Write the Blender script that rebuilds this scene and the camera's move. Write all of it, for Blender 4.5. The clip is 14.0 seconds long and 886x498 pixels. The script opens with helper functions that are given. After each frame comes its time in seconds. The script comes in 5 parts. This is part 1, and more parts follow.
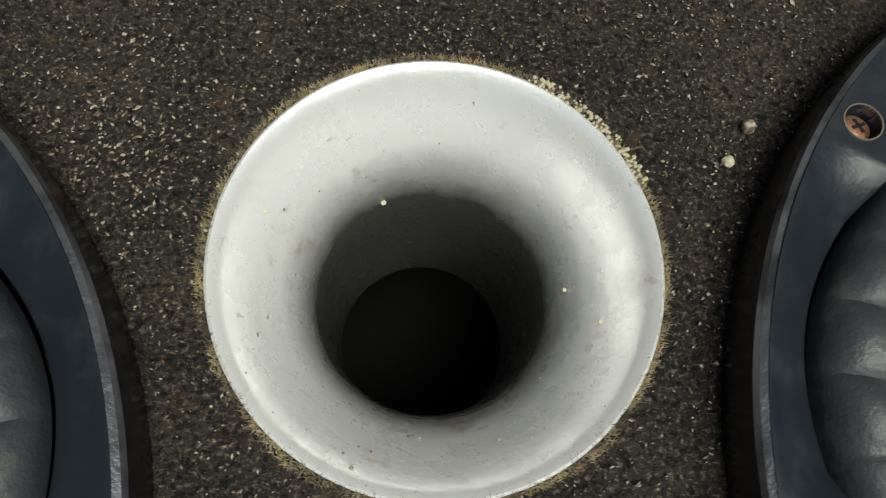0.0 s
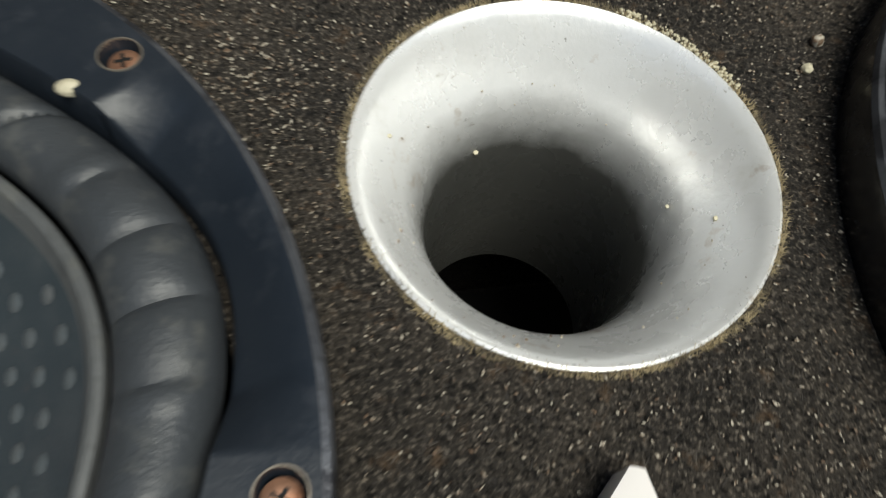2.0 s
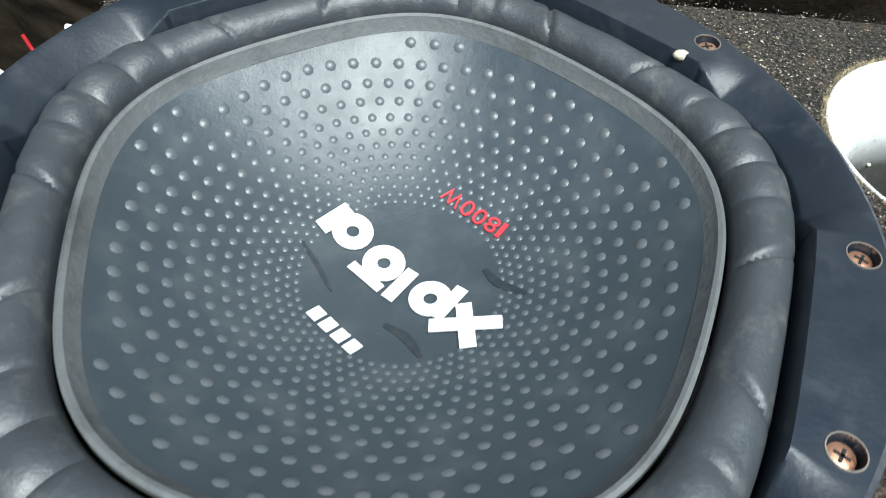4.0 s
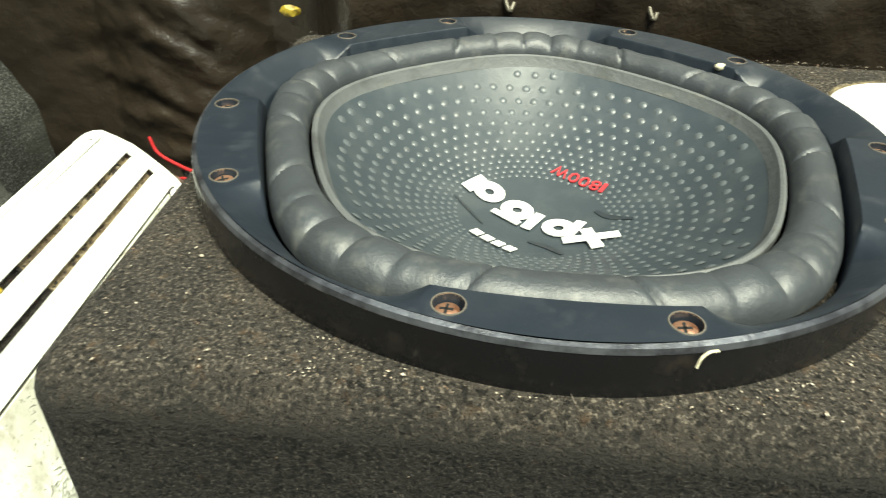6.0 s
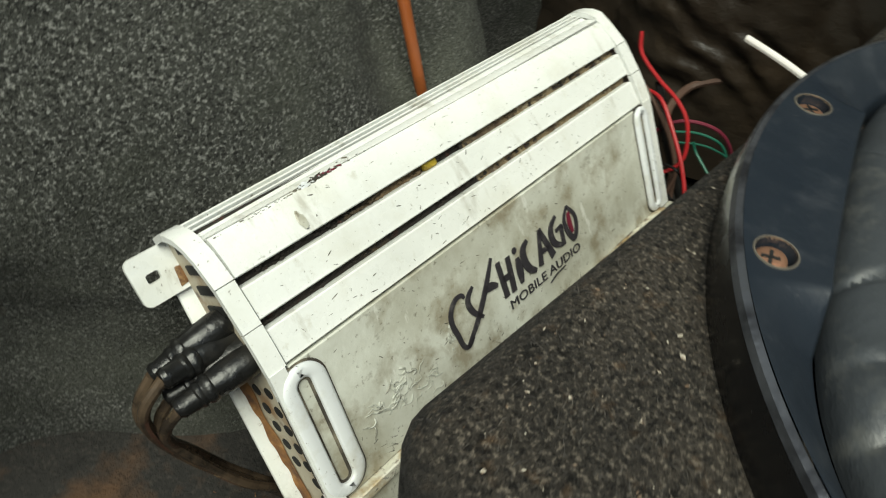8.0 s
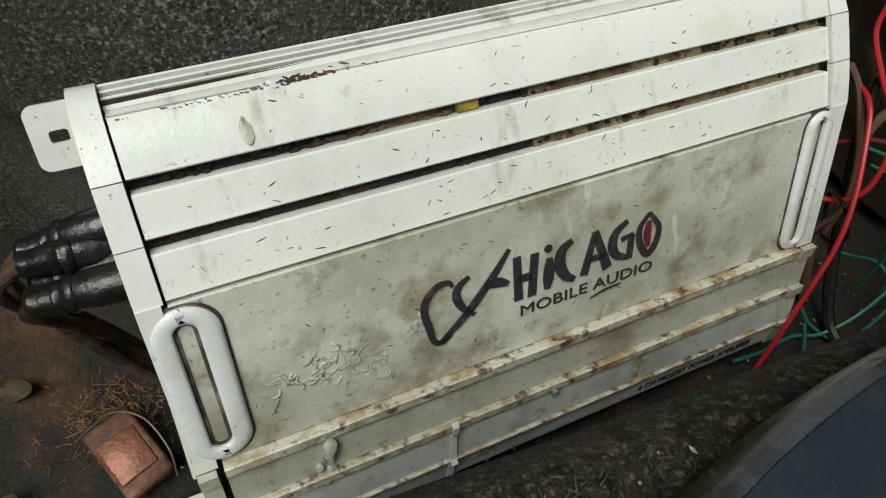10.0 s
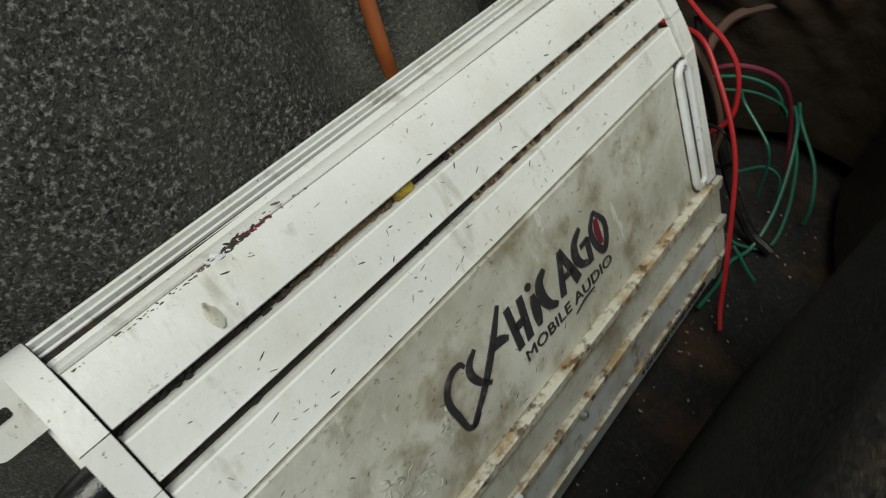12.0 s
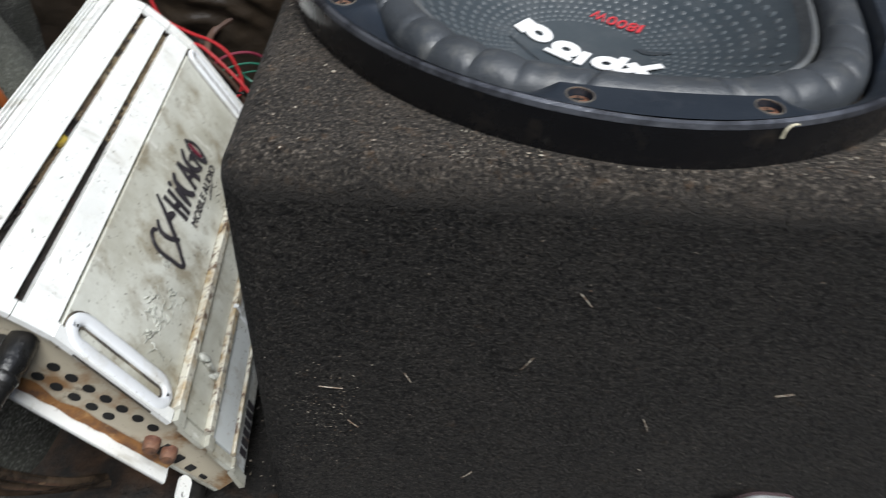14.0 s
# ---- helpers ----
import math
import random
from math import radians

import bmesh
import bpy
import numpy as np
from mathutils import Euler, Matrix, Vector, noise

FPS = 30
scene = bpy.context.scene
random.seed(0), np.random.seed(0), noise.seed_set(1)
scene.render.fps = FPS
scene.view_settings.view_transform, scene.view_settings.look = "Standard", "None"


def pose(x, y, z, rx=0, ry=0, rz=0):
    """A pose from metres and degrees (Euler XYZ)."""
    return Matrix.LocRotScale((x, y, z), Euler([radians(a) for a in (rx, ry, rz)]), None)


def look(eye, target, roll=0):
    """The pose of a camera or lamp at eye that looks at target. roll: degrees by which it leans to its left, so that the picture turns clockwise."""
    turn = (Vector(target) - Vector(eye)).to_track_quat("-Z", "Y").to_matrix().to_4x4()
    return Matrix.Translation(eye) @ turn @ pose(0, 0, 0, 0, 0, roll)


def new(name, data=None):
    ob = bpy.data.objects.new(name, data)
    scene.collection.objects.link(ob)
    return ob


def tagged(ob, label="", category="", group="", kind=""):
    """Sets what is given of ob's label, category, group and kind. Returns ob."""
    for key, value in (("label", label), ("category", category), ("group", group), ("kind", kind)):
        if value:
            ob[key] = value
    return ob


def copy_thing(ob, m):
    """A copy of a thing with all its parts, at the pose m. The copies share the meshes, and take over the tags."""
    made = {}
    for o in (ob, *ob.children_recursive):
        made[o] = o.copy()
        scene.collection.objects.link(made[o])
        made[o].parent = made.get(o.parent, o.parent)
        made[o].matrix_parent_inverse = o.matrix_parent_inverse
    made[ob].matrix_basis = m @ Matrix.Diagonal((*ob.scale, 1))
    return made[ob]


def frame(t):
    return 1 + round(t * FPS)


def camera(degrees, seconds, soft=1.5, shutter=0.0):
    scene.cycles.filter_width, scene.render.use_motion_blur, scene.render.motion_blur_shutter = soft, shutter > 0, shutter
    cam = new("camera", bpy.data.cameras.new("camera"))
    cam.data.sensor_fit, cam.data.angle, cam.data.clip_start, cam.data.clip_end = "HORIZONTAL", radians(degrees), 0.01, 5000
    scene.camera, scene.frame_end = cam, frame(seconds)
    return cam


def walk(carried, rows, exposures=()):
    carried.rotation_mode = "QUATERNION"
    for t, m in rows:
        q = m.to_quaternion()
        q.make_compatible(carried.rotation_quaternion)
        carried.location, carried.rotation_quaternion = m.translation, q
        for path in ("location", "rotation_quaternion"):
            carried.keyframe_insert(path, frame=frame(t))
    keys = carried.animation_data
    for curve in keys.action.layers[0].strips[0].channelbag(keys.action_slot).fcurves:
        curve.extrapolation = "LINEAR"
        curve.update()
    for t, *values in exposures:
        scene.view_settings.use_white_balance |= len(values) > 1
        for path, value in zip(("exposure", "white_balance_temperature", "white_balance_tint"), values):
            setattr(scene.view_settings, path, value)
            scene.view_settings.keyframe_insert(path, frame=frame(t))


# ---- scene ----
cam = camera(65.4, 14.0, soft=1.1, shutter=0.35)
PATH = [
    (0, (0.216, 0.019, 0.176), (0.37, 0.618, -1.726), 12.3),
    (0.5, (0.204, 0.012, 0.159), (0.39, 0.69, -1.713), 11.4),
    (1, (0.203, 0.017, 0.122), (0.41, 0.664, -1.759), 14.0),
    (1.5, (0.204, 0.01, 0.131), (0.412, 0.752, -1.715), 11.0),
    (2, (0.165, -0.032, 0.156), (0.453, 0.857, -1.613), 11.2),
    (2.5, (0.121, -0.075, 0.196), (0.513, 0.957, -1.472), 12.9),
    (3, (0.063, -0.107, 0.194), (0.327, 1.073, -1.399), 10.4),
    (3.5, (0.031, -0.131, 0.187), (0.034, 1.096, -1.392), 5.6),
    (3.7, (0.031, -0.141, 0.188), (-0.06, 1.081, -1.393), 3.2),
    (5.8, (-0.027, -0.304, 0.151), (-0.088, 1.347, -0.975), 2.6),
    (6, (-0.029, -0.308, 0.152), (-0.12, 1.334, -0.986), 2.6),
    (6.5, (-0.055, -0.298, 0.157), (-0.42, 1.29, -1.002), 1.7),
    (7, (-0.087, -0.282, 0.144), (-0.706, 1.188, -1.062), 1.8),
    (7.5, (-0.105, -0.26, 0.139), (-0.893, 1.013, -1.187), 2.8),
    (8, (-0.111, -0.22, 0.135), (-0.999, 0.811, -1.33), 6.5),
    (8.2, (-0.117, -0.203, 0.129), (-1.029, 0.754, -1.371), 9.3),
    (10.3, (-0.158, -0.096, 0.093), (-0.967, 0.414, -1.664), 14.3),
    (10.5, (-0.163, -0.096, 0.087), (-0.971, 0.448, -1.66), 14.8),
    (11, (-0.182, -0.098, 0.076), (-1.0, 0.527, -1.638), 10.1),
    (11.5, (-0.197, -0.098, 0.084), (-0.959, 0.653, -1.605), 8.9),
    (12, (-0.189, -0.127, 0.092), (-0.933, 0.762, -1.538), 3.5),
    (12.5, (-0.175, -0.168, 0.097), (-0.795, 0.859, -1.503), 3.5),
    (13, (-0.154, -0.23, 0.101), (-0.665, 0.978, -1.409), 3.8),
    (13.3, (-0.13, -0.281, 0.107), (-0.453, 1.041, -1.359), 5.4),
    (13.6, (-0.103, -0.331, 0.123), (-0.243, 1.081, -1.286), 5.3),
    (14, (-0.096, -0.368, 0.146), (0.012, 1.095, -1.213), 5.8),
]
EXPOSURES = [(0, -0.25, 6700, 1), (0.6, -0.25, 6700, 1), (1.0, -0.46, 6800, 1), (1.5, -0.40, 6800, 1), (2, -0.10, 6600, 3), (2.5, 0.26, 6100, 4), (3, 0.40, 5900, 3), (3.5, 0.85, 5700, 1), (4.5, 1.15, 6200, -1), (5.8, 1.5, 7000, -8), (6.5, 0.95, 7500, -8),
             (7.5, 0.42, 7200, -6), (8.2, 0.1, 6700, -4), (10.3, -0.30, 6600, 0), (11.5, -0.50, 6650, 0), (12, -0.52, 6600, 1), (12.5, -0.40, 6500, 3), (13, -0.12, 6400, 4), (13.3, 0.12, 6300, 7), (14, 0.45, 6100, 9)]
walk(cam, [(t, look(eye, target, roll)) for t, eye, target, roll in PATH],
     exposures=EXPOSURES)

# ---- light ----
world = bpy.data.worlds.new("sky")
scene.world = world
world.use_nodes = True
wn = world.node_tree
sky = wn.nodes.new("ShaderNodeTexSky")
sky.sky_type = "NISHITA"
sky.sun_disc = False
sky.sun_elevation = radians(66)
sky.sun_rotation = radians(150)
wn.nodes["Background"].inputs[1].default_value = 0.10
wn.links.new(sky.outputs[0], wn.nodes["Background"].inputs[0])
sun = new("sun", bpy.data.lights.new("sun", "SUN"))
sun.data.energy = 3.9
sun.data.angle = radians(38)
sun.data.color = (1.0, 0.965, 0.90)
sun.matrix_world = look((0.20, -0.34, 0.92), (0, 0, 0))


# ---- materials ----
def mix_rgb(nt, a, b, fac, mode="MIX"):
    m = nt.nodes.new("ShaderNodeMix")
    m.data_type, m.blend_type = "RGBA", mode
    for sock, v in ((m.inputs[6], a), (m.inputs[7], b), (m.inputs[0], fac)):
        if hasattr(v, "node"):
            nt.links.new(v, sock)
        elif isinstance(v, (int, float)):
            sock.default_value = v
        else:
            sock.default_value = (*v, 1)
    return m.outputs[2]


def noise_tex(nt, scale, detail=4.0, rough=0.6, coords="Object", stretch=(1, 1, 1), distort=0.0):
    tc = nt.nodes.new("ShaderNodeTexCoord")
    mp = nt.nodes.new("ShaderNodeMapping")
    mp.inputs["Scale"].default_value = stretch
    nt.links.new(tc.outputs[coords], mp.inputs[0])
    n = nt.nodes.new("ShaderNodeTexNoise")
    n.inputs["Scale"].default_value, n.inputs["Detail"].default_value = scale, detail
    n.inputs["Roughness"].default_value, n.inputs["Distortion"].default_value = rough, distort
    nt.links.new(mp.outputs[0], n.inputs["Vector"])
    return n.outputs["Fac"]


def ramp(nt, fac, lo, hi):
    r = nt.nodes.new("ShaderNodeMapRange")
    r.inputs[1].default_value, r.inputs[2].default_value = lo, hi
    nt.links.new(fac, r.inputs[0])
    return r.outputs[0]


def material(name, base, rough=0.5, metal=0.0, bumps=(), layers=(), rough_var=0.0, spec=0.5):
    """base colour, then layers (colour, noise scale, from, to, amount, stretch) and bumps (scale, height, stretch)."""
    m = bpy.data.materials.new(name)
    m.use_nodes = True
    nt = m.node_tree
    p = nt.nodes["Principled BSDF"]
    p.inputs["Roughness"].default_value, p.inputs["Metallic"].default_value = rough, metal
    p.inputs["Specular IOR Level"].default_value = spec
    col = None
    for colour, scale, lo, hi, amount, *rest in layers:
        f = ramp(nt, noise_tex(nt, scale, 6.0, 0.62, "Object", rest[0] if rest else (1, 1, 1), rest[1] if len(rest) > 1 else 0.0), lo, hi)
        mu = nt.nodes.new("ShaderNodeMath")
        mu.operation = "MULTIPLY"
        mu.inputs[1].default_value = amount
        nt.links.new(f, mu.inputs[0])
        col = mix_rgb(nt, base if col is None else col, colour, mu.outputs[0])
    if col is None:
        p.inputs["Base Color"].default_value = (*base, 1)
    else:
        nt.links.new(col, p.inputs["Base Color"])
    if rough_var:
        r = nt.nodes.new("ShaderNodeMapRange")
        r.inputs[1].default_value, r.inputs[2].default_value = 0.3, 0.7
        r.inputs[3].default_value, r.inputs[4].default_value = rough - rough_var, rough + rough_var
        nt.links.new(noise_tex(nt, 60, 5), r.inputs[0])
        nt.links.new(r.outputs[0], p.inputs["Roughness"])
    last = None
    for scale, height, *rest in bumps:
        b = nt.nodes.new("ShaderNodeBump")
        b.inputs["Strength"].default_value, b.inputs["Distance"].default_value = 1.0, height
        nt.links.new(noise_tex(nt, scale, 5.0, 0.6, "Object", rest[0] if rest else (1, 1, 1)), b.inputs["Height"])
        if last:
            nt.links.new(last, b.inputs["Normal"])
        last = b.outputs[0]
    if last:
        nt.links.new(last, p.inputs["Normal"])
    return m


# Besides dust, light from above is painted in: dark side felt, paler top felt.
CARPET = material("black_felt_side_shaded", (0.034, 0.032, 0.030), 0.95, bumps=((1100, 0.0030), (300, 0.0035)), spec=0.12,
                  layers=(((0.060, 0.054, 0.048), 22, 0.45, 0.72, 0.6), ((0.17, 0.155, 0.135), 750, 0.52, 0.64, 0.75),
                          ((0.008, 0.008, 0.008), 480, 0.50, 0.62, 0.9), ((0.14, 0.10, 0.07), 130, 0.62, 0.76, 0.35)))
CARPET_TOP = material("dusty_felt_top_lit", (0.040, 0.035, 0.030), 0.95, bumps=((1100, 0.0030), (300, 0.0035)), spec=0.12,
                      layers=(((0.095, 0.078, 0.062), 26, 0.42, 0.68, 0.7), ((0.24, 0.205, 0.165), 720, 0.52, 0.63, 0.9),
                              ((0.010, 0.009, 0.008), 430, 0.50, 0.61, 0.95), ((0.20, 0.125, 0.07), 120, 0.58, 0.72, 0.5)))
WALL_CARPET = material("grey_moulded_carpet", (0.058, 0.059, 0.053), 0.95, bumps=((700, 0.0025), (160, 0.002)), spec=0.1,
                       layers=(((0.30, 0.30, 0.28), 480, 0.51, 0.64, 0.9), ((0.014, 0.014, 0.013), 460, 0.50, 0.62, 0.9),
                               ((0.115, 0.120, 0.098), 7, 0.48, 0.66, 0.65), ((0.04, 0.042, 0.034), 13, 0.50, 0.66, 0.5), ((0.13, 0.085, 0.04), 16, 0.66, 0.78, 0.45)))
FLOOR = material("dirty_boot_floor", (0.022, 0.021, 0.020), 0.9, bumps=((400, 0.002), (70, 0.004)), spec=0.2,
                 layers=(((0.05, 0.045, 0.04), 300, 0.5, 0.7, 0.7), ((0.10, 0.055, 0.03), 14, 0.52, 0.7, 0.7), ((0.01, 0.01, 0.01), 40, 0.55, 0.7, 0.6)))
FRAME = material("satin_black_enamel", (0.014, 0.019, 0.027), 0.40, bumps=((500, 0.0001), (45, 0.0004)), rough_var=0.10,
                 layers=(((0.045, 0.05, 0.06), 70, 0.55, 0.72, 0.5), ((0.10, 0.10, 0.10), 500, 0.66, 0.76, 0.5)))
WORN_EDGE = material("worn_metal_edge", (0.12, 0.125, 0.14), 0.36, 0.6, bumps=((300, 0.0004),), layers=(((0.03, 0.03, 0.035), 60, 0.45, 0.6, 0.8),))
GLOSS_BLACK = material("gloss_black_side", (0.010, 0.010, 0.011), 0.24, bumps=((120, 0.0003),), layers=(((0.05, 0.04, 0.03), 60, 0.58, 0.74, 0.6),), rough_var=0.1)
FOAM = material("rubber_surround", (0.045, 0.050, 0.056), 0.44, bumps=((700, 0.0002), (60, 0.0006)), rough_var=0.1,
                layers=(((0.13, 0.13, 0.12), 90, 0.54, 0.74, 0.6), ((0.024, 0.026, 0.029), 30, 0.5, 0.7, 0.5)))
CONE = material("moulded_cone", (0.036, 0.046, 0.054), 0.36, bumps=((900, 0.0001), (80, 0.0003)), rough_var=0.08,
                layers=(((0.070, 0.078, 0.084), 50, 0.48, 0.72, 0.6), ((0.12, 0.082, 0.075), 260, 0.64, 0.78, 0.35)))
SMEAR = material("greasy_smear", (0.024, 0.030, 0.036), 0.30, layers=(((0.05, 0.05, 0.05), 200, 0.5, 0.68, 0.6),))
# Paler than the cone: the light the dots catch is in the colour.
DIMPLE = material("cone_dimples_lit", (0.080, 0.092, 0.100), 0.36, layers=(((0.10, 0.10, 0.10), 120, 0.45, 0.7, 0.6),))
RING = material("grey_rubber_bead", (0.105, 0.110, 0.112), 0.55, bumps=((300, 0.0005),), layers=(((0.16, 0.16, 0.14), 70, 0.54, 0.70, 0.6), ((0.03, 0.03, 0.03), 40, 0.5, 0.7, 0.6)))
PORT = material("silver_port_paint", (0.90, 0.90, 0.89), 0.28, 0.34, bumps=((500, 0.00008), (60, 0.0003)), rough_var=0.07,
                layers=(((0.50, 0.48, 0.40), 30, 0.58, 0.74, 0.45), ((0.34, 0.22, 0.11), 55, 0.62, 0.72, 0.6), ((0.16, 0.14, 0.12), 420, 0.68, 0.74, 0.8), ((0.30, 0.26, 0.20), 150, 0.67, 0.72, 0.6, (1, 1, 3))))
AMP = material("off_white_enamel", (0.80, 0.81, 0.79), 0.28, bumps=((400, 0.0001), (50, 0.0003)), rough_var=0.08,
               layers=(((0.60, 0.58, 0.48), 24, 0.50, 0.74, 0.45), ((0.40, 0.36, 0.26), 75, 0.63, 0.76, 0.5), ((0.12, 0.09, 0.06), 420, 0.645, 0.71, 0.8),
                       ((0.14, 0.11, 0.08), 170, 0.70, 0.74, 0.7, (1, 0.35, 1)), ((0.30, 0.27, 0.20), 38, 0.60, 0.72, 0.5, (0.5, 1.6, 1)), ((0.50, 0.51, 0.48), 9, 0.5, 0.75, 0.3)))
AMP_DIRTY = material("grimy_white_enamel", (0.66, 0.67, 0.61), 0.42, bumps=((300, 0.0002), (60, 0.0006)), rough_var=0.1,
                     layers=(((0.40, 0.39, 0.32), 14, 0.38, 0.62, 0.85), ((0.22, 0.18, 0.11), 36, 0.50, 0.66, 0.75), ((0.10, 0.08, 0.05), 260, 0.61, 0.70, 0.65), ((0.16, 0.14, 0.10), 120, 0.63, 0.70, 0.5, (1, 0.5, 1)),
                             ((0.80, 0.80, 0.76), 90, 0.64, 0.70, 0.5, (0.4, 1.4, 1))))
AMP_LOWER = material("grey_scuffed_enamel", (0.60, 0.63, 0.63), 0.38, bumps=((300, 0.0002),), rough_var=0.1,
                     layers=(((0.36, 0.34, 0.28), 30, 0.46, 0.66, 0.7), ((0.20, 0.11, 0.045), 55, 0.60, 0.70, 0.8), ((0.10, 0.08, 0.05), 280, 0.62, 0.70, 0.7)))
AMP_CLEAN = material("bluish_white_enamel", (0.74, 0.76, 0.78), 0.32, bumps=((300, 0.0001),), rough_var=0.08, layers=(((0.50, 0.48, 0.40), 40, 0.52, 0.70, 0.6), ((0.15, 0.12, 0.08), 300, 0.64, 0.70, 0.7)))
GRIME_SHADE = material("black_grime_shade", (0.045, 0.038, 0.030), 0.8, bumps=((300, 0.0006),), layers=(((0.22, 0.19, 0.14), 60, 0.50, 0.64, 0.8),))
BLISTER = material("blistered_enamel", (0.50, 0.51, 0.46), 0.5, bumps=((300, 0.0006),), layers=(((0.14, 0.13, 0.10), 160, 0.50, 0.64, 0.8),))
SEAM_RUST = material("seam_rust", (0.22, 0.10, 0.03), 0.75, bumps=((200, 0.0008),), layers=(((0.06, 0.03, 0.02), 70, 0.45, 0.62, 0.9), ((0.40, 0.24, 0.10), 120, 0.56, 0.68, 0.7)))
HOOK = material("dull_hook_metal", (0.10, 0.09, 0.07), 0.45, 0.5, bumps=((300, 0.0003),))
RUSTY = material("rust_stained_enamel", (0.72, 0.70, 0.60), 0.55, bumps=((200, 0.0006),),
                 layers=(((0.40, 0.27, 0.11), 55, 0.44, 0.60, 0.85), ((0.10, 0.045, 0.02), 130, 0.52, 0.64, 0.9)))
PANEL = material("stained_end_panel", (0.48, 0.43, 0.33), 0.5, bumps=((200, 0.0003),), layers=(((0.24, 0.12, 0.04), 40, 0.48, 0.64, 0.9), ((0.06, 0.03, 0.02), 90, 0.6, 0.7, 0.8)))
SLOT = material("slot_shade_and_grime", (0.018, 0.013, 0.010), 0.8, bumps=((260, 0.002),), layers=(((0.22, 0.15, 0.08), 45, 0.52, 0.66, 0.8, (1, 0.25, 1)), ((0.12, 0.03, 0.02), 110, 0.6, 0.7, 0.7)))
TUBE = material("grey_tube_plastic", (0.27, 0.27, 0.25), 0.5, bumps=((80, 0.0004),), layers=(((0.10, 0.09, 0.075), 40, 0.45, 0.65, 0.7),))
SLOT_DUST = material("tan_slot_dust", (0.20, 0.15, 0.085), 0.9, bumps=((300, 0.0015), (60, 0.002)), layers=(((0.07, 0.045, 0.03), 70, 0.46, 0.60, 0.9), ((0.42, 0.37, 0.27), 180, 0.55, 0.7, 0.6)))
ASPHALT = material("dark_asphalt", (0.05, 0.05, 0.05), 0.9, bumps=((120, 0.003),), layers=(((0.09, 0.085, 0.08), 30, 0.45, 0.65, 0.6),))
DARK = material("dark_recess", (0.006, 0.006, 0.006), 0.8)
COPPER = material("copper_plated_screw", (0.46, 0.25, 0.16), 0.42, 0.75, bumps=((300, 0.0003),), layers=(((0.20, 0.07, 0.03), 120, 0.5, 0.66, 0.8),))
BRASS = material("hole_rim_metal", (0.26, 0.23, 0.19), 0.45, 0.6, bumps=((300, 0.0003),))
WHITE_INK = material("white_print", (0.78, 0.78, 0.77), 0.45, layers=(((0.3, 0.3, 0.3), 300, 0.62, 0.74, 0.6),))
RED_INK = material("red_print", (0.52, 0.035, 0.045), 0.45, layers=(((0.15, 0.02, 0.02), 300, 0.6, 0.74, 0.6),))
DARK_INK = material("charcoal_print", (0.035, 0.032, 0.038), 0.45, layers=(((0.13, 0.12, 0.12), 260, 0.55, 0.72, 0.7),))
MAROON_INK = material("maroon_print", (0.16, 0.02, 0.04), 0.45)
LEATHER = material("dark_brown_leatherette", (0.028, 0.021, 0.015), 0.38, bumps=((350, 0.0004), (30, 0.003)), rough_var=0.1,
                   layers=(((0.05, 0.035, 0.022), 10, 0.5, 0.72, 0.7),))
RUBBER = material("black_rubber", (0.010, 0.010, 0.010), 0.32, bumps=((150, 0.0008),), rough_var=0.12, layers=(((0.03, 0.026, 0.022), 60, 0.52, 0.70, 0.6),))
CABLE_CLEAR = material("cloudy_copper_cable", (0.085, 0.060, 0.040), 0.26, bumps=((60, 0.0004),), layers=(((0.02, 0.016, 0.013), 50, 0.42, 0.58, 0.9), ((0.26, 0.19, 0.11), 90, 0.62, 0.72, 0.6)))
ORANGE = material("orange_cable_sheath", (0.40, 0.11, 0.030), 0.42, layers=(((0.22, 0.07, 0.02), 30, 0.5, 0.7, 0.6),))
RED_WIRE = material("red_wire", (0.40, 0.02, 0.025), 0.38, layers=(((0.25, 0.015, 0.015), 60, 0.5, 0.7, 0.6),))
GREEN_WIRE = material("green_wire", (0.02, 0.13, 0.085), 0.42)
BROWN_WIRE = material("brown_speaker_wire", (0.10, 0.06, 0.045), 0.38)
WHITE_PLASTIC = material("white_plastic", (0.80, 0.76, 0.73), 0.42, layers=(((0.6, 0.55, 0.5), 40, 0.5, 0.7, 0.3),))
NAVY = material("navy_glass_panel", (0.025, 0.032, 0.055), 0.16, layers=(((0.10, 0.12, 0.15), 40, 0.5, 0.72, 0.5),))
SPECK = material("debris_chips", (0.46, 0.42, 0.34), 0.8, layers=(((0.12, 0.07, 0.04), 620, 0.42, 0.56, 0.95),))
FIBRE = material("frayed_fibres", (0.42, 0.34, 0.20), 0.9, layers=(((0.06, 0.05, 0.04), 80, 0.45, 0.6, 0.9),))
LINT = material("dark_carpet_fibres", (0.055, 0.050, 0.046), 0.95, spec=0.1, layers=(((0.14, 0.12, 0.10), 120, 0.5, 0.66, 0.7),))
YELLOW = material("yellow_paint", (0.40, 0.29, 0.03), 0.5, layers=(((0.12, 0.08, 0.02), 200, 0.45, 0.62, 0.8),))
STEEL = material("dull_steel", (0.40, 0.42, 0.42), 0.4, 0.7, bumps=((200, 0.0003),))
RUST_METAL = material("rusted_metal", (0.10, 0.04, 0.025), 0.7, bumps=((120, 0.002),), layers=(((0.30, 0.16, 0.09), 40, 0.45, 0.65, 0.8), ((0.03, 0.02, 0.02), 70, 0.5, 0.66, 0.8)))
COPPER_RED = material("copper_red_metal", (0.19, 0.070, 0.042), 0.42, 0.4, bumps=((120, 0.0008),), layers=(((0.10, 0.04, 0.03), 60, 0.46, 0.62, 0.85),))
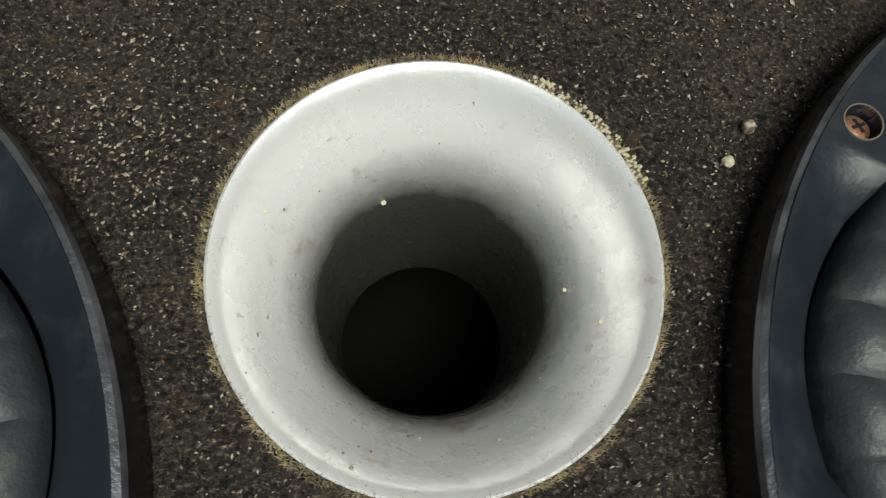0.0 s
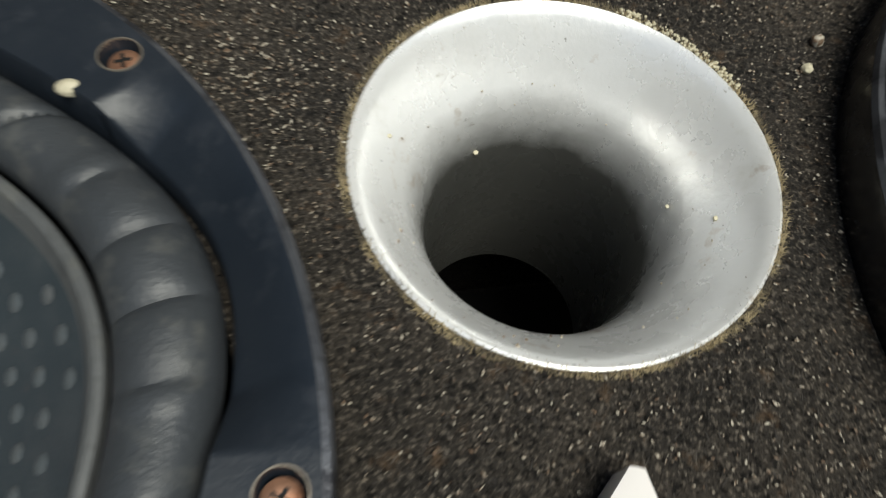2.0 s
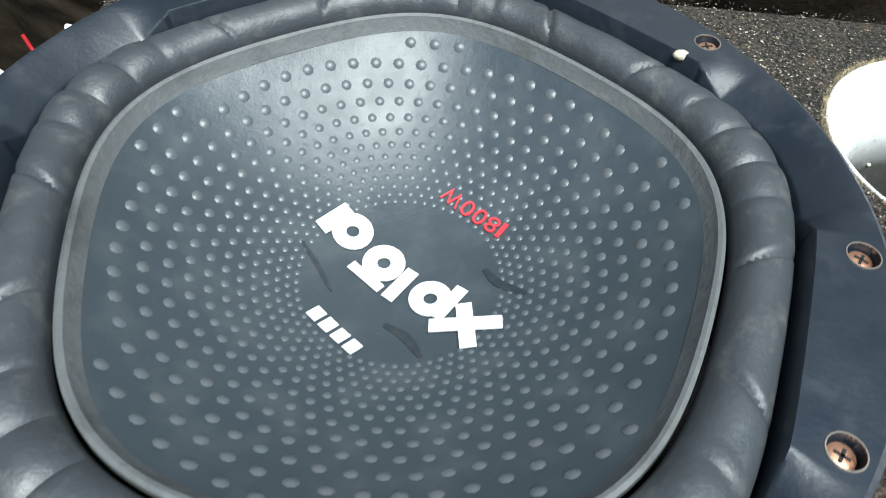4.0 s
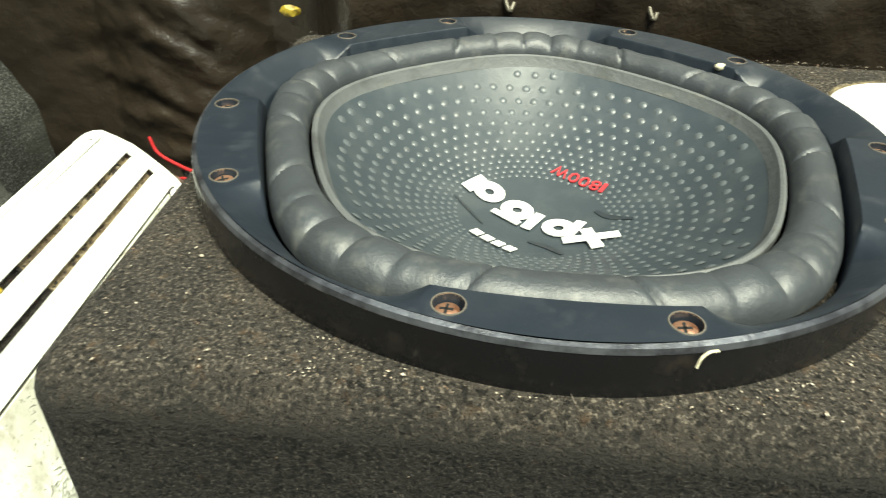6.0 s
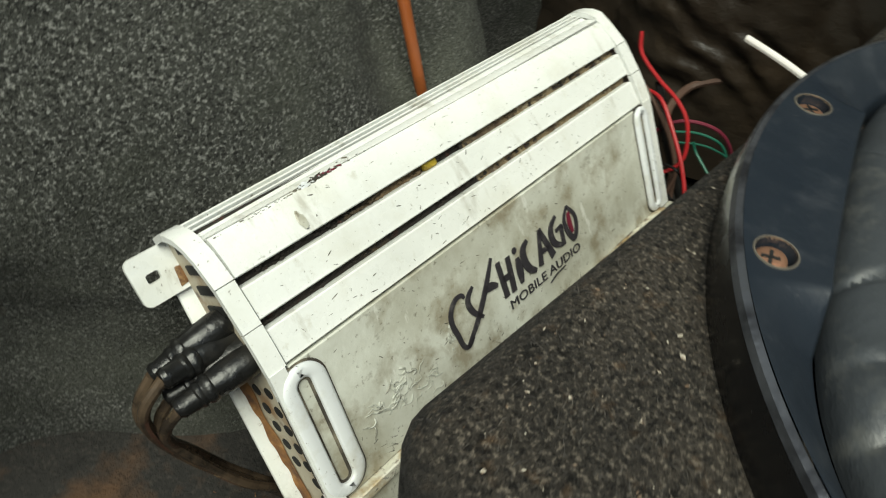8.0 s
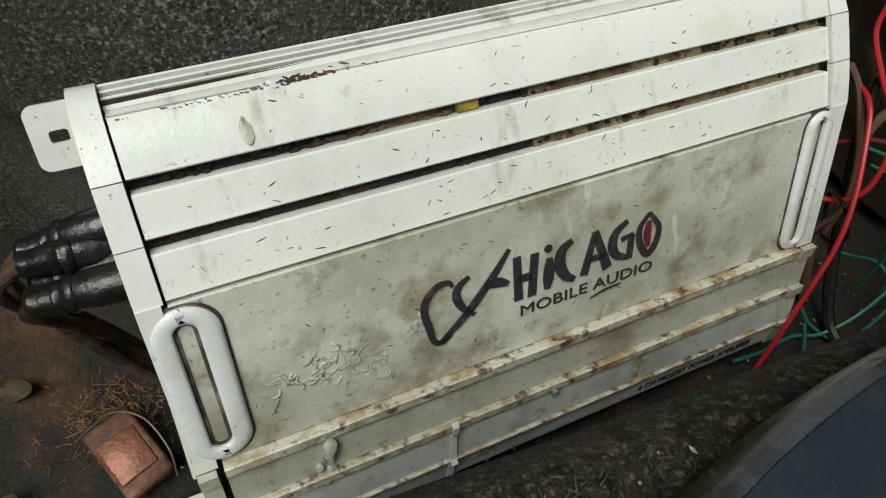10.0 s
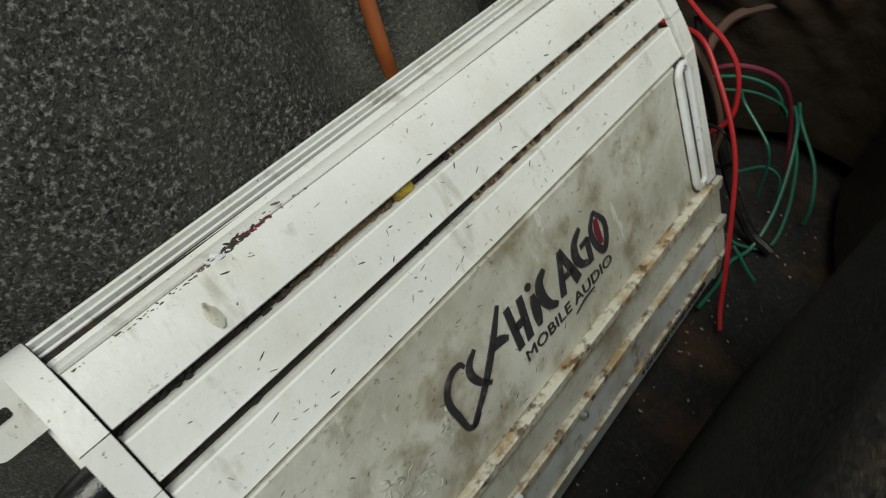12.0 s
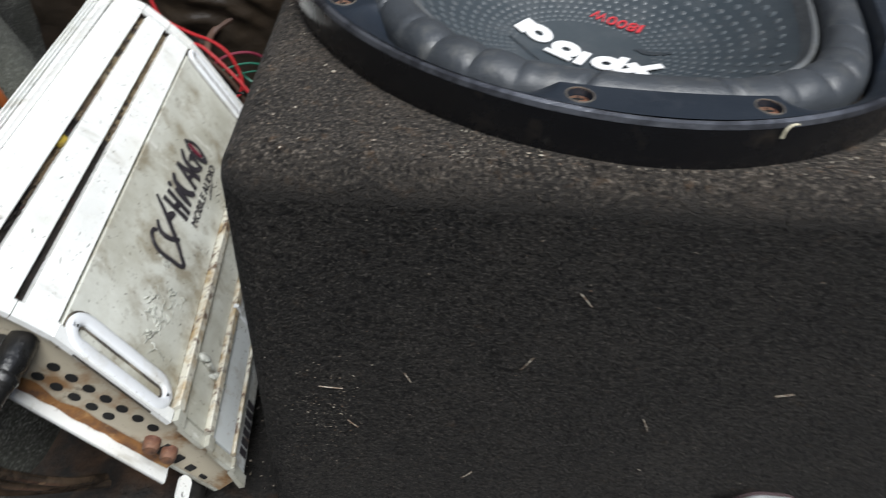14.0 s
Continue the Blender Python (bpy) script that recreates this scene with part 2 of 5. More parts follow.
LEAF = material("dry_leaf", (0.060, 0.035, 0.018), 0.7, bumps=((200, 0.0008),), layers=(((0.025, 0.016, 0.01), 90, 0.45, 0.62, 0.8),))
PAINT = material("car_body_paint", (0.20, 0.20, 0.20), 0.35, layers=(((0.12, 0.12, 0.11), 6, 0.45, 0.65, 0.5),))
HEADLINER = material("grey_headliner", (0.16, 0.155, 0.145), 0.95, bumps=((500, 0.001),), layers=(((0.10, 0.10, 0.09), 5, 0.45, 0.65, 0.5),))
GLUE = material("dried_glue", (0.60, 0.55, 0.40), 0.5, bumps=((300, 0.001),))
SMOKE = bpy.data.materials.new("smoked_clear_plastic")
SMOKE.use_nodes = True
SMOKE.node_tree.nodes["Principled BSDF"].inputs["Base Color"].default_value = (0.25, 0.18, 0.19, 1)
SMOKE.node_tree.nodes["Principled BSDF"].inputs["Roughness"].default_value = 0.12
SMOKE.node_tree.nodes["Principled BSDF"].inputs["Transmission Weight"].default_value = 0.75

for m, w in ((CARPET, 0.05), (CARPET_TOP, 0.06), (WALL_CARPET, 0.05)):
    m.node_tree.nodes["Principled BSDF"].inputs["Sheen Weight"].default_value = w
    m.node_tree.nodes["Principled BSDF"].inputs["Sheen Roughness"].default_value = 0.45


def fade_to_shade(m, under, top, bottom):
    """Colour of m fades to a darker tone between two depths, in a ragged line: painted shade."""
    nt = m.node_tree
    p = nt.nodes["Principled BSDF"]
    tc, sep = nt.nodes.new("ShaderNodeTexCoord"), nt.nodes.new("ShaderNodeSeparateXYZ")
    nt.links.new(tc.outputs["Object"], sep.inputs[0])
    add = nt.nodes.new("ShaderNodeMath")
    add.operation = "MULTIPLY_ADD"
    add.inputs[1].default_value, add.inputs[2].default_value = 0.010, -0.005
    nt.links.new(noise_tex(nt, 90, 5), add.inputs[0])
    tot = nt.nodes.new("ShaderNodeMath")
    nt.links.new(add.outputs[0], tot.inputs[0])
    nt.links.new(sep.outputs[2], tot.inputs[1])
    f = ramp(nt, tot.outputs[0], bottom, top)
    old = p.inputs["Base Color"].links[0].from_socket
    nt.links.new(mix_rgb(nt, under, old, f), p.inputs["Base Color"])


# Top felt darkens over the rounded edge, a painted falloff of top light.
fade_to_shade(CARPET_TOP, (0.040, 0.037, 0.034), 0.000, -0.015)
# The tube's inner shade is put into the port colour by depth.
fade_to_shade(PORT, (0.085, 0.085, 0.078), -0.020, -0.045)


# ---- mesh helpers ----
def finish(name, bm, mat, smooth=True, auto=35):
    bmesh.ops.recalc_face_normals(bm, faces=bm.faces)
    me = bpy.data.meshes.new(name)
    for f in bm.faces:
        f.smooth = smooth
    if smooth:
        lim = radians(auto)
        for e in bm.edges:
            if len(e.link_faces) == 2 and e.calc_face_angle(0) > lim:
                e.smooth = False
    bm.to_mesh(me)
    bm.free()
    me.materials.append(mat)
    return me


def part(name, bm, mat, parent, label="", smooth=True, m=None):
    me = bm if isinstance(bm, bpy.types.Mesh) else finish(name, bm, mat, smooth)
    ob = new(name, me)
    ob.parent = parent
    if m is not None:
        ob.matrix_basis = m
    return tagged(ob, label)


def thing(name, label, category, group="", m=None, kind=""):
    ob = new(name)
    if m is not None:
        ob.matrix_basis = m
    return tagged(ob, label, category, group, kind)


def solo(name, bm, mat, label, category, kind="", smooth=True, group="", m=None):
    ob = new(name, finish(name, bm, mat, smooth))
    if m is not None:
        ob.matrix_basis = m
    return tagged(ob, label, category, group, kind)


def rings(loops, closed=True, cap=(False, False)):
    """A skin over loops of points, loop to loop; closed: each loop runs round."""
    bm = bmesh.new()
    vs = [[bm.verts.new(p) for p in lp] for lp in loops]
    n = len(vs[0])
    for a, b in zip(vs, vs[1:]):
        for i in range(n if closed else n - 1):
            j = (i + 1) % n
            bm.faces.new((a[i], a[j], b[j], b[i]))
    if cap[0]:
        bm.faces.new(vs[0])
    if cap[1]:
        bm.faces.new(vs[-1])
    return bm


def lathe(profile, seg=64, cap=(False, False), cx=0.0, cy=0.0):
    return rings([[(cx + r * math.cos(2 * math.pi * i / seg), cy + r * math.sin(2 * math.pi * i / seg), z) for i in range(seg)] for r, z in profile], True, cap)


def block(x0, x1, y0, y1, z0, z1, bevel=0.0, seg=2):
    bm = bmesh.new()
    bmesh.ops.create_cube(bm, size=1.0)
    for v in bm.verts:
        v.co = Vector(((x0 + x1) / 2 + v.co.x * (x1 - x0), (y0 + y1) / 2 + v.co.y * (y1 - y0), (z0 + z1) / 2 + v.co.z * (z1 - z0)))
    if bevel:
        bmesh.ops.bevel(bm, geom=bm.edges[:], offset=bevel, segments=seg, profile=0.5, affect="EDGES")
    return bm


def spline(pts, steps=8):
    pts = [Vector(p) for p in pts]
    ext = [2 * pts[0] - pts[1]] + pts + [2 * pts[-1] - pts[-2]]
    out = []
    for i in range(1, len(ext) - 2):
        a, b, c, d = ext[i - 1:i + 3]
        for k in range(steps):
            t = k / steps
            out.append(0.5 * ((2 * b) + (c - a) * t + (2 * a - 5 * b + 4 * c - d) * t * t + (3 * b - a - 3 * c + d) * t ** 3))
    return out + [pts[-1]]


def tube(pts, r, seg=10, steps=8, r_end=None):
    path = spline(pts, steps)
    up = Vector((0.13, 0.21, 0.97))
    loops = []
    for i, p in enumerate(path):
        t = (path[min(i + 1, len(path) - 1)] - path[max(i - 1, 0)]).normalized()
        s = t.cross(up)
        s = s.normalized() if s.length > 1e-4 else Vector((1, 0, 0))
        up = s.cross(t).normalized()
        rr = r if r_end is None else r + (r_end - r) * i / (len(path) - 1)
        loops.append([p + rr * (math.cos(a) * s + math.sin(a) * up) for a in (2 * math.pi * k / seg for k in range(seg))])
    return rings(loops, True, (True, True))


def plate(outer, inner, z0, z1):
    """A plate between an outer and an inner outline with as many points."""
    lo = [[(x, y, z0) for x, y in inner], [(x, y, z1) for x, y in inner], [(x, y, z1) for x, y in outer], [(x, y, z0) for x, y in outer], [(x, y, z0) for x, y in inner]]
    bm = rings(lo)
    bmesh.ops.remove_doubles(bm, verts=bm.verts, dist=1e-6)
    return bm


def obround(cx, cy, hx, hy, r, n=32):
    """A rounded rectangle of half sizes hx, hy and corner radius r, as n points."""
    out = []
    q = n // 4
    for k, (sx, sy) in enumerate(((1, 1), (-1, 1), (-1, -1), (1, -1))):
        for i in range(q):
            a = math.pi / 2 * (k + i / (q - 1))
            out.append((cx + sx * (hx - r) + r * math.cos(a), cy + sy * (hy - r) + r * math.sin(a)))
    return out


def bar2d(bm, x0, y0, x1, y1, w0, w1=None, z=0.0, thick=0.0006):
    w1 = w0 if w1 is None else w1
    d = Vector((x1 - x0, y1 - y0, 0)).normalized()
    n = Vector((-d.y, d.x, 0))
    a, b = Vector((x0, y0, z)), Vector((x1, y1, z))
    lo = [a + n * w0 / 2, b + n * w1 / 2, b - n * w1 / 2, a - n * w0 / 2]
    v = [bm.verts.new(p) for p in lo] + [bm.verts.new(p + Vector((0, 0, thick))) for p in lo]
    for f in ((3, 2, 1, 0), (4, 5, 6, 7), (0, 1, 5, 4), (1, 2, 6, 5), (2, 3, 7, 6), (3, 0, 4, 7)):
        bm.faces.new([v[i] for i in f])


def stroke2d(bm, pts, w, z=0.0, thick=0.0006, taper=0.5):
    """A brush stroke, thick in the middle and thin at the ends."""
    p = spline([(x, y, 0) for x, y in pts], 6)
    n = len(p)
    rows = []
    for i in range(n):
        d = (p[min(i + 1, n - 1)] - p[max(i - 1, 0)]).normalized()
        s = Vector((-d.y, d.x, 0)) * (w / 2 * (taper + (1 - taper) * math.sin(math.pi * i / (n - 1))))
        rows.append([bm.verts.new(p[i] + s + Vector((0, 0, z))), bm.verts.new(p[i] - s + Vector((0, 0, z))), bm.verts.new(p[i] - s + Vector((0, 0, z + thick))), bm.verts.new(p[i] + s + Vector((0, 0, z + thick)))])
    for a, b in zip(rows, rows[1:]):
        for k in range(4):
            bm.faces.new((a[k], a[(k + 1) % 4], b[(k + 1) % 4], b[k]))
    bm.faces.new(rows[0])
    bm.faces.new(rows[-1][::-1])


def ring2d(bm, cx, cy, ro, ri, z=0.0, thick=0.0006, seg=20):
    lo = [[(cx + r * math.cos(2 * math.pi * i / seg), cy + r * math.sin(2 * math.pi * i / seg), zz) for i in range(seg)] for r, zz in ((ri, z), (ri, z + thick), (ro, z + thick), (ro, z))]
    vs = [[bm.verts.new(q) for q in l] for l in lo]
    for a, b in zip(vs, vs[1:]):
        for i in range(seg):
            bm.faces.new((a[i], a[(i + 1) % seg], b[(i + 1) % seg], b[i]))


def lettering(text, size):
    """The built-in font as a bmesh in the xy plane, starting at the origin."""
    cu = bpy.data.curves.new("lettering", "FONT")
    cu.body, cu.size, cu.extrude, cu.resolution_u = text, size, 0.0003, 3
    ob = bpy.data.objects.new("lettering", cu)
    scene.collection.objects.link(ob)
    me = bpy.data.meshes.new_from_object(ob.evaluated_get(bpy.context.evaluated_depsgraph_get()))
    bpy.data.objects.remove(ob)
    bm = bmesh.new()
    bm.from_mesh(me)
    return bm


def fitted(text, width, height):
    """Lettering scaled to a width and a height."""
    bm = lettering(text, 0.01)
    x0, x1 = min(v.co.x for v in bm.verts), max(v.co.x for v in bm.verts)
    y1 = max(v.co.y for v in bm.verts)
    for v in bm.verts:
        v.co.x, v.co.y = (v.co.x - x0) * width / (x1 - x0), v.co.y * height / y1
    return bm


# ---- setting: boot of a car ----
BOX_X0, BOX_X1, BOX_Y0, BOX_Y1, FLOOR_Z = -0.167, 0.625, -0.172, 0.170, -0.318


def sheet(nx, ny, fn):
    return rings([[fn(i / (nx - 1), j / (ny - 1)) for i in range(nx)] for j in range(ny)], False)


def fbm(x, y, z, s):
    return noise.fractal(Vector((x, y, z)) * s, 1.0, 2.0, 4)


floor = solo("floor", sheet(90, 90, lambda u, v: (-0.50 + 1.55 * u, -0.78 + 1.35 * v, FLOOR_Z + 0.006 * fbm(u, v, 0, 9) - 0.002)), FLOOR,
             "dark dirty rust-stained carpeted car boot floor", "floor", "structure")


def side_wall(u, v):
    y, s = -0.78 + 1.35 * u, v
    z = FLOOR_Z - 0.01 + 0.92 * s
    x = -0.352 - 0.50 * (z + 0.16)
    if z > 0.05:
        x = -0.457 - 0.10 * (z - 0.05)
    if z < -0.16:
        x = -0.352 - 0.05 * (z + 0.16)
    x += 0.028 * math.exp(-((y + 0.075) / 0.075) ** 2 - ((z + 0.075) / 0.06) ** 2)
    x -= 0.020 * math.exp(-((y - 0.035) / 0.022) ** 2)
    x -= 0.17 / (1 + math.exp(-(y - 0.175) / 0.030))
    x -= 0.040 / (1 + math.exp((y + 0.21) / 0.02))
    x -= 0.07 / (1 + math.exp((y + 0.165) / 0.02)) / (1 + math.exp((z + 0.15) / 0.025))
    return (x + 0.008 * fbm(y, z, 3.1, 8), y, z)


solo("wall_west", sheet(150, 110, side_wall), WALL_CARPET, "bulging grey carpet-lined side of the boot over the wheel arch", "side panel", "structure")
solo("wall_east", block(0.95, 0.98, -0.78, 0.57, FLOOR_Z, 0.60, 0.004), WALL_CARPET, "grey carpet-lined far side of the boot", "side panel", "structure")
# Unseen sill, its height set to block low sky from the rear.
solo("wall_rear", block(-0.50, 0.95, -0.82, -0.78, FLOOR_Z, -0.06, 0.008), PAINT, "unseen grey painted sill added to block low sky under the tailgate", "sill", "structure")
solo("wall_front", block(-0.70, 0.95, 0.55, 0.58, FLOOR_Z, 0.62, 0.004), LEATHER, "dark trim behind the rear seat", "trim", "structure")
# Unseen wall, added to keep low sky light off the box front.
solo("wall_sky_block", block(-2.2, 2.6, -1.56, -1.46, -0.75, 1.25, 0.02), PAINT, "unseen plain dark wall added to block low sky light", "wall", "structure")
# Unseen ground, added so glossy sides reflect dark below the horizon.
solo("ground", sheet(40, 40, lambda u, v: (-40 + 80 * u, -40 + 80 * v, -0.75)), ASPHALT, "unseen dark asphalt ground added for dark low reflections", "ground", "structure")
solo("ceiling", block(-0.70, 0.98, 0.20, 0.58, 0.60, 0.63, 0.006), HEADLINER, "grey fabric headliner over the rear seat", "headliner", "structure")


# ---- speaker box ----
SUB_R, PORT_C, PORT_R = 0.1605, (0.229, 0.071), 0.061
SUB_CENTRES = ((0.0, 0.0), (0.458, 0.005))


def rounded_rect(inset, z, r=0.016, n=6):
    x0, x1, y0, y1 = BOX_X0 + inset, BOX_X1 - inset, BOX_Y0 + inset, BOX_Y1 - inset
    pts = []
    for k, (cx, cy) in enumerate(((x1 - r, y1 - r), (x0 + r, y1 - r), (x0 + r, y0 + r), (x1 - r, y0 + r))):
        for i in range(n):
            a = math.pi / 2 * (k + i / (n - 1))
            pts.append((cx + r * math.cos(a), cy + r * math.sin(a), z))
    return pts


def speaker_box():
    bx = thing("speaker_box", "long dark carpet-covered loudspeaker box on the boot floor", "speaker box")
    edge = 0.016
    loops = [rounded_rect(0, FLOOR_Z)] + [rounded_rect(0, FLOOR_Z * (1 - k / 14) - edge * k / 14) for k in range(1, 15)]
    loops += [rounded_rect(edge * (1 - math.cos(a)), -edge + edge * math.sin(a), max(0.016 - edge * (1 - math.cos(a)), 0.002)) for a in (math.pi / 2 * k / 6 for k in range(1, 7))]
    part("carpet_sides", rings(loops[:15]), CARPET, bx)
    part("carpet_edge", rings(loops[14:]), CARPET_TOP, bx, "dust and painted top light fading over the rounded edge")
    bm = bmesh.new()
    outer = [bm.verts.new(p) for p in loops[-1]]
    bmesh.ops.remove_doubles(bm, verts=bm.verts, dist=1e-5)
    outer = [v for v in bm.verts]
    es = [bm.edges.new((outer[i], outer[(i + 1) % len(outer)])) for i in range(len(outer))]
    for cx, cy, r in ((*SUB_CENTRES[0], 0.140), (*SUB_CENTRES[1], 0.140), (*PORT_C, PORT_R + 0.0003)):
        vs = [bm.verts.new((cx + r * math.cos(2 * math.pi * i / 64), cy + r * math.sin(2 * math.pi * i / 64), 0)) for i in range(64)]
        es += [bm.edges.new((vs[i], vs[(i + 1) % 64])) for i in range(64)]
    bmesh.ops.triangle_fill(bm, edges=es, use_beauty=True)
    part("carpet_top", bm, CARPET_TOP, bx, "dusty brown-black felt, painted lighter as if lit from above", smooth=False)
    bm = block(BOX_X0 + 0.01, BOX_X1 - 0.01, BOX_Y0 + 0.01, BOX_Y1 - 0.01, FLOOR_Z + 0.004, FLOOR_Z + 0.016)
    part("bottom_board", bm, DARK, bx)
    # loose fuzz standing out of the felt
    rng = random.Random(5)
    verts, faces = [], []
    for k in range(26000):
        if k % 4 < 3:
            x, y = rng.uniform(-0.16, 0.33), rng.uniform(-0.166, 0.165)
            if math.hypot(x, y) < SUB_R or math.hypot(x - PORT_C[0], y - PORT_C[1]) < PORT_R or math.hypot(x - 0.46, y) < SUB_R:
                continue
            p, n = Vector((x, y, 0)), Vector((0, 0, 1))
        elif k % 8 < 4:
            p, n = Vector((rng.uniform(-0.165, 0.25), BOX_Y0, rng.uniform(-0.25, -0.012))), Vector((0, -1, 0))
        else:
            p, n = Vector((BOX_X0, rng.uniform(-0.165, 0.165), rng.uniform(-0.25, -0.012))), Vector((-1, 0, 0))
        d = Vector((rng.gauss(0, 1), rng.gauss(0, 1), rng.gauss(0, 1)))
        d = (d - d.dot(n) * n).normalized() * rng.uniform(0.0010, 0.0030) + n * rng.uniform(0.0003, 0.0013)
        s = d.cross(n).normalized() * 0.00016
        b = len(verts)
        verts += [tuple(p - s), tuple(p + s), tuple(p + d)]
        faces.append((b, b + 1, b + 2))
    me = bpy.data.meshes.new("carpet_fuzz")
    me.from_pydata(verts, [], faces)
    me.materials.append(LINT)
    tagged(part("carpet_fuzz", me, LINT, bx), kind="stuff")
    return bx


speaker_box()


# ---- flared port ----
def port():
    th = thing("bass_port", "silver plastic flared bass port set in the carpet", "bass port", m=pose(PORT_C[0], PORT_C[1], 0))
    flare = [(0.0604, -0.006), (0.0613, -0.002), (0.0612, 0.0004), (0.0604, 0.0008), (0.0590, 0.0000), (0.0570, -0.0022), (0.0545, -0.0056), (0.0515, -0.0100), (0.0485, -0.0148), (0.0450, -0.0205), (0.0418, -0.0270),
             (0.0394, -0.0340), (0.0377, -0.0415), (0.0366, -0.0490), (0.0362, -0.054), (0.0356, -0.066), (0.0352, -0.090), (0.0352, -0.128), (0.0375, -0.128), (0.0385, -0.0491), (0.0604, -0.0065)]
    part("flare", lathe(flare, 96), PORT, th, "silver-painted flare with painted shade down the tube")
    rng = random.Random(3)
    bm = bmesh.new()
    for k in range(34):
        a, f = rng.uniform(0, 6.28), rng.choice(flare[5:11])
        s = rng.uniform(0.0002, 0.0005) * (1 if rng.random() < 0.9 else 1.6)
        bmesh.ops.create_icosphere(bm, subdivisions=1, radius=s, matrix=Matrix.Translation((f[0] * math.cos(a), f[0] * math.sin(a), f[1])) @ Matrix.Diagonal((1, 1.5, 0.5, 1)))
    tagged(part("grit", bm, SPECK, th, "grit stuck to the flare"), kind="stuff")
    bm = bmesh.new()
    for a, r, z, s in ((1.98, 0.0370, -0.043, 0.0011), (2.76, 0.0512, -0.010, 0.0008), (-0.05, 0.0405, -0.028, 0.0008), (-0.31, 0.0488, -0.0142, 0.0010)):
        bmesh.ops.create_icosphere(bm, subdivisions=1, radius=s, matrix=Matrix.Translation((r * math.cos(a), r * math.sin(a), z)) @ Matrix.Diagonal((1, 1, 0.7, 1)))
    tagged(part("paint_fleck", bm, GLUE, th, "pale flecks on the flare"), kind="stuff")
    # frayed carpet edge round the rim
    bm = bmesh.new()
    for k in range(5200):
        a = rng.uniform(0, 2 * math.pi)
        lump = 0.5 + 0.5 * noise.noise(Vector((math.cos(a) * 2.2, math.sin(a) * 2.2, 4)))
        r0 = PORT_R + rng.uniform(-0.0002, 0.0010 + 0.0040 * lump * lump) 
        d = rng.uniform(-3.1, 3.1)
        ln = rng.uniform(0.0006, 0.0019)
        p = Vector((r0 * math.cos(a), r0 * math.sin(a), 0.0))
        e = p + Vector((math.cos(a + d) * ln, math.sin(a + d) * ln, rng.uniform(0.0004, 0.0022)))
        s = Vector((-math.sin(a + d), math.cos(a + d), 0)) * 0.00013
        bm.faces.new([bm.verts.new(q) for q in (p - s, p + s, e)])
    tagged(part("frayed_edge", bm, FIBRE, th, "frayed pale carpet fibres round the rim", smooth=False), kind="stuff")
    bm = bmesh.new()
    for k in range(120):
        a = radians(rng.uniform(20, 62))
        r = PORT_R + rng.uniform(0.0, 0.0034)
        bmesh.ops.create_icosphere(bm, subdivisions=1, radius=rng.uniform(0.0003, 0.0008), matrix=Matrix.Translation((r * math.cos(a), r * math.sin(a), 0.0006)))
    tagged(part("glue_bead", bm, GLUE, th, "lumpy dried glue along the rim"), kind="stuff")


port()


# ---- subwoofers ----
def pent(theta, a, p, apex):
    """Radius of a rounded pentagon with apothem a; p sets how sharp its corners are."""
    s = sum(max(0.0, math.cos(theta - apex - math.pi * (0.2 + 0.4 * k))) ** p for k in range(5))
    return a * s ** (-1.0 / p)


def cone_z(r, edge=0.108):
    f = min(1.0, r / edge)
    return -0.040 + 0.048 * f ** 2.2


def from_corner(theta, apex):
    d = (theta - apex) % (2 * math.pi / 5)
    return min(d, 2 * math.pi / 5 - d)


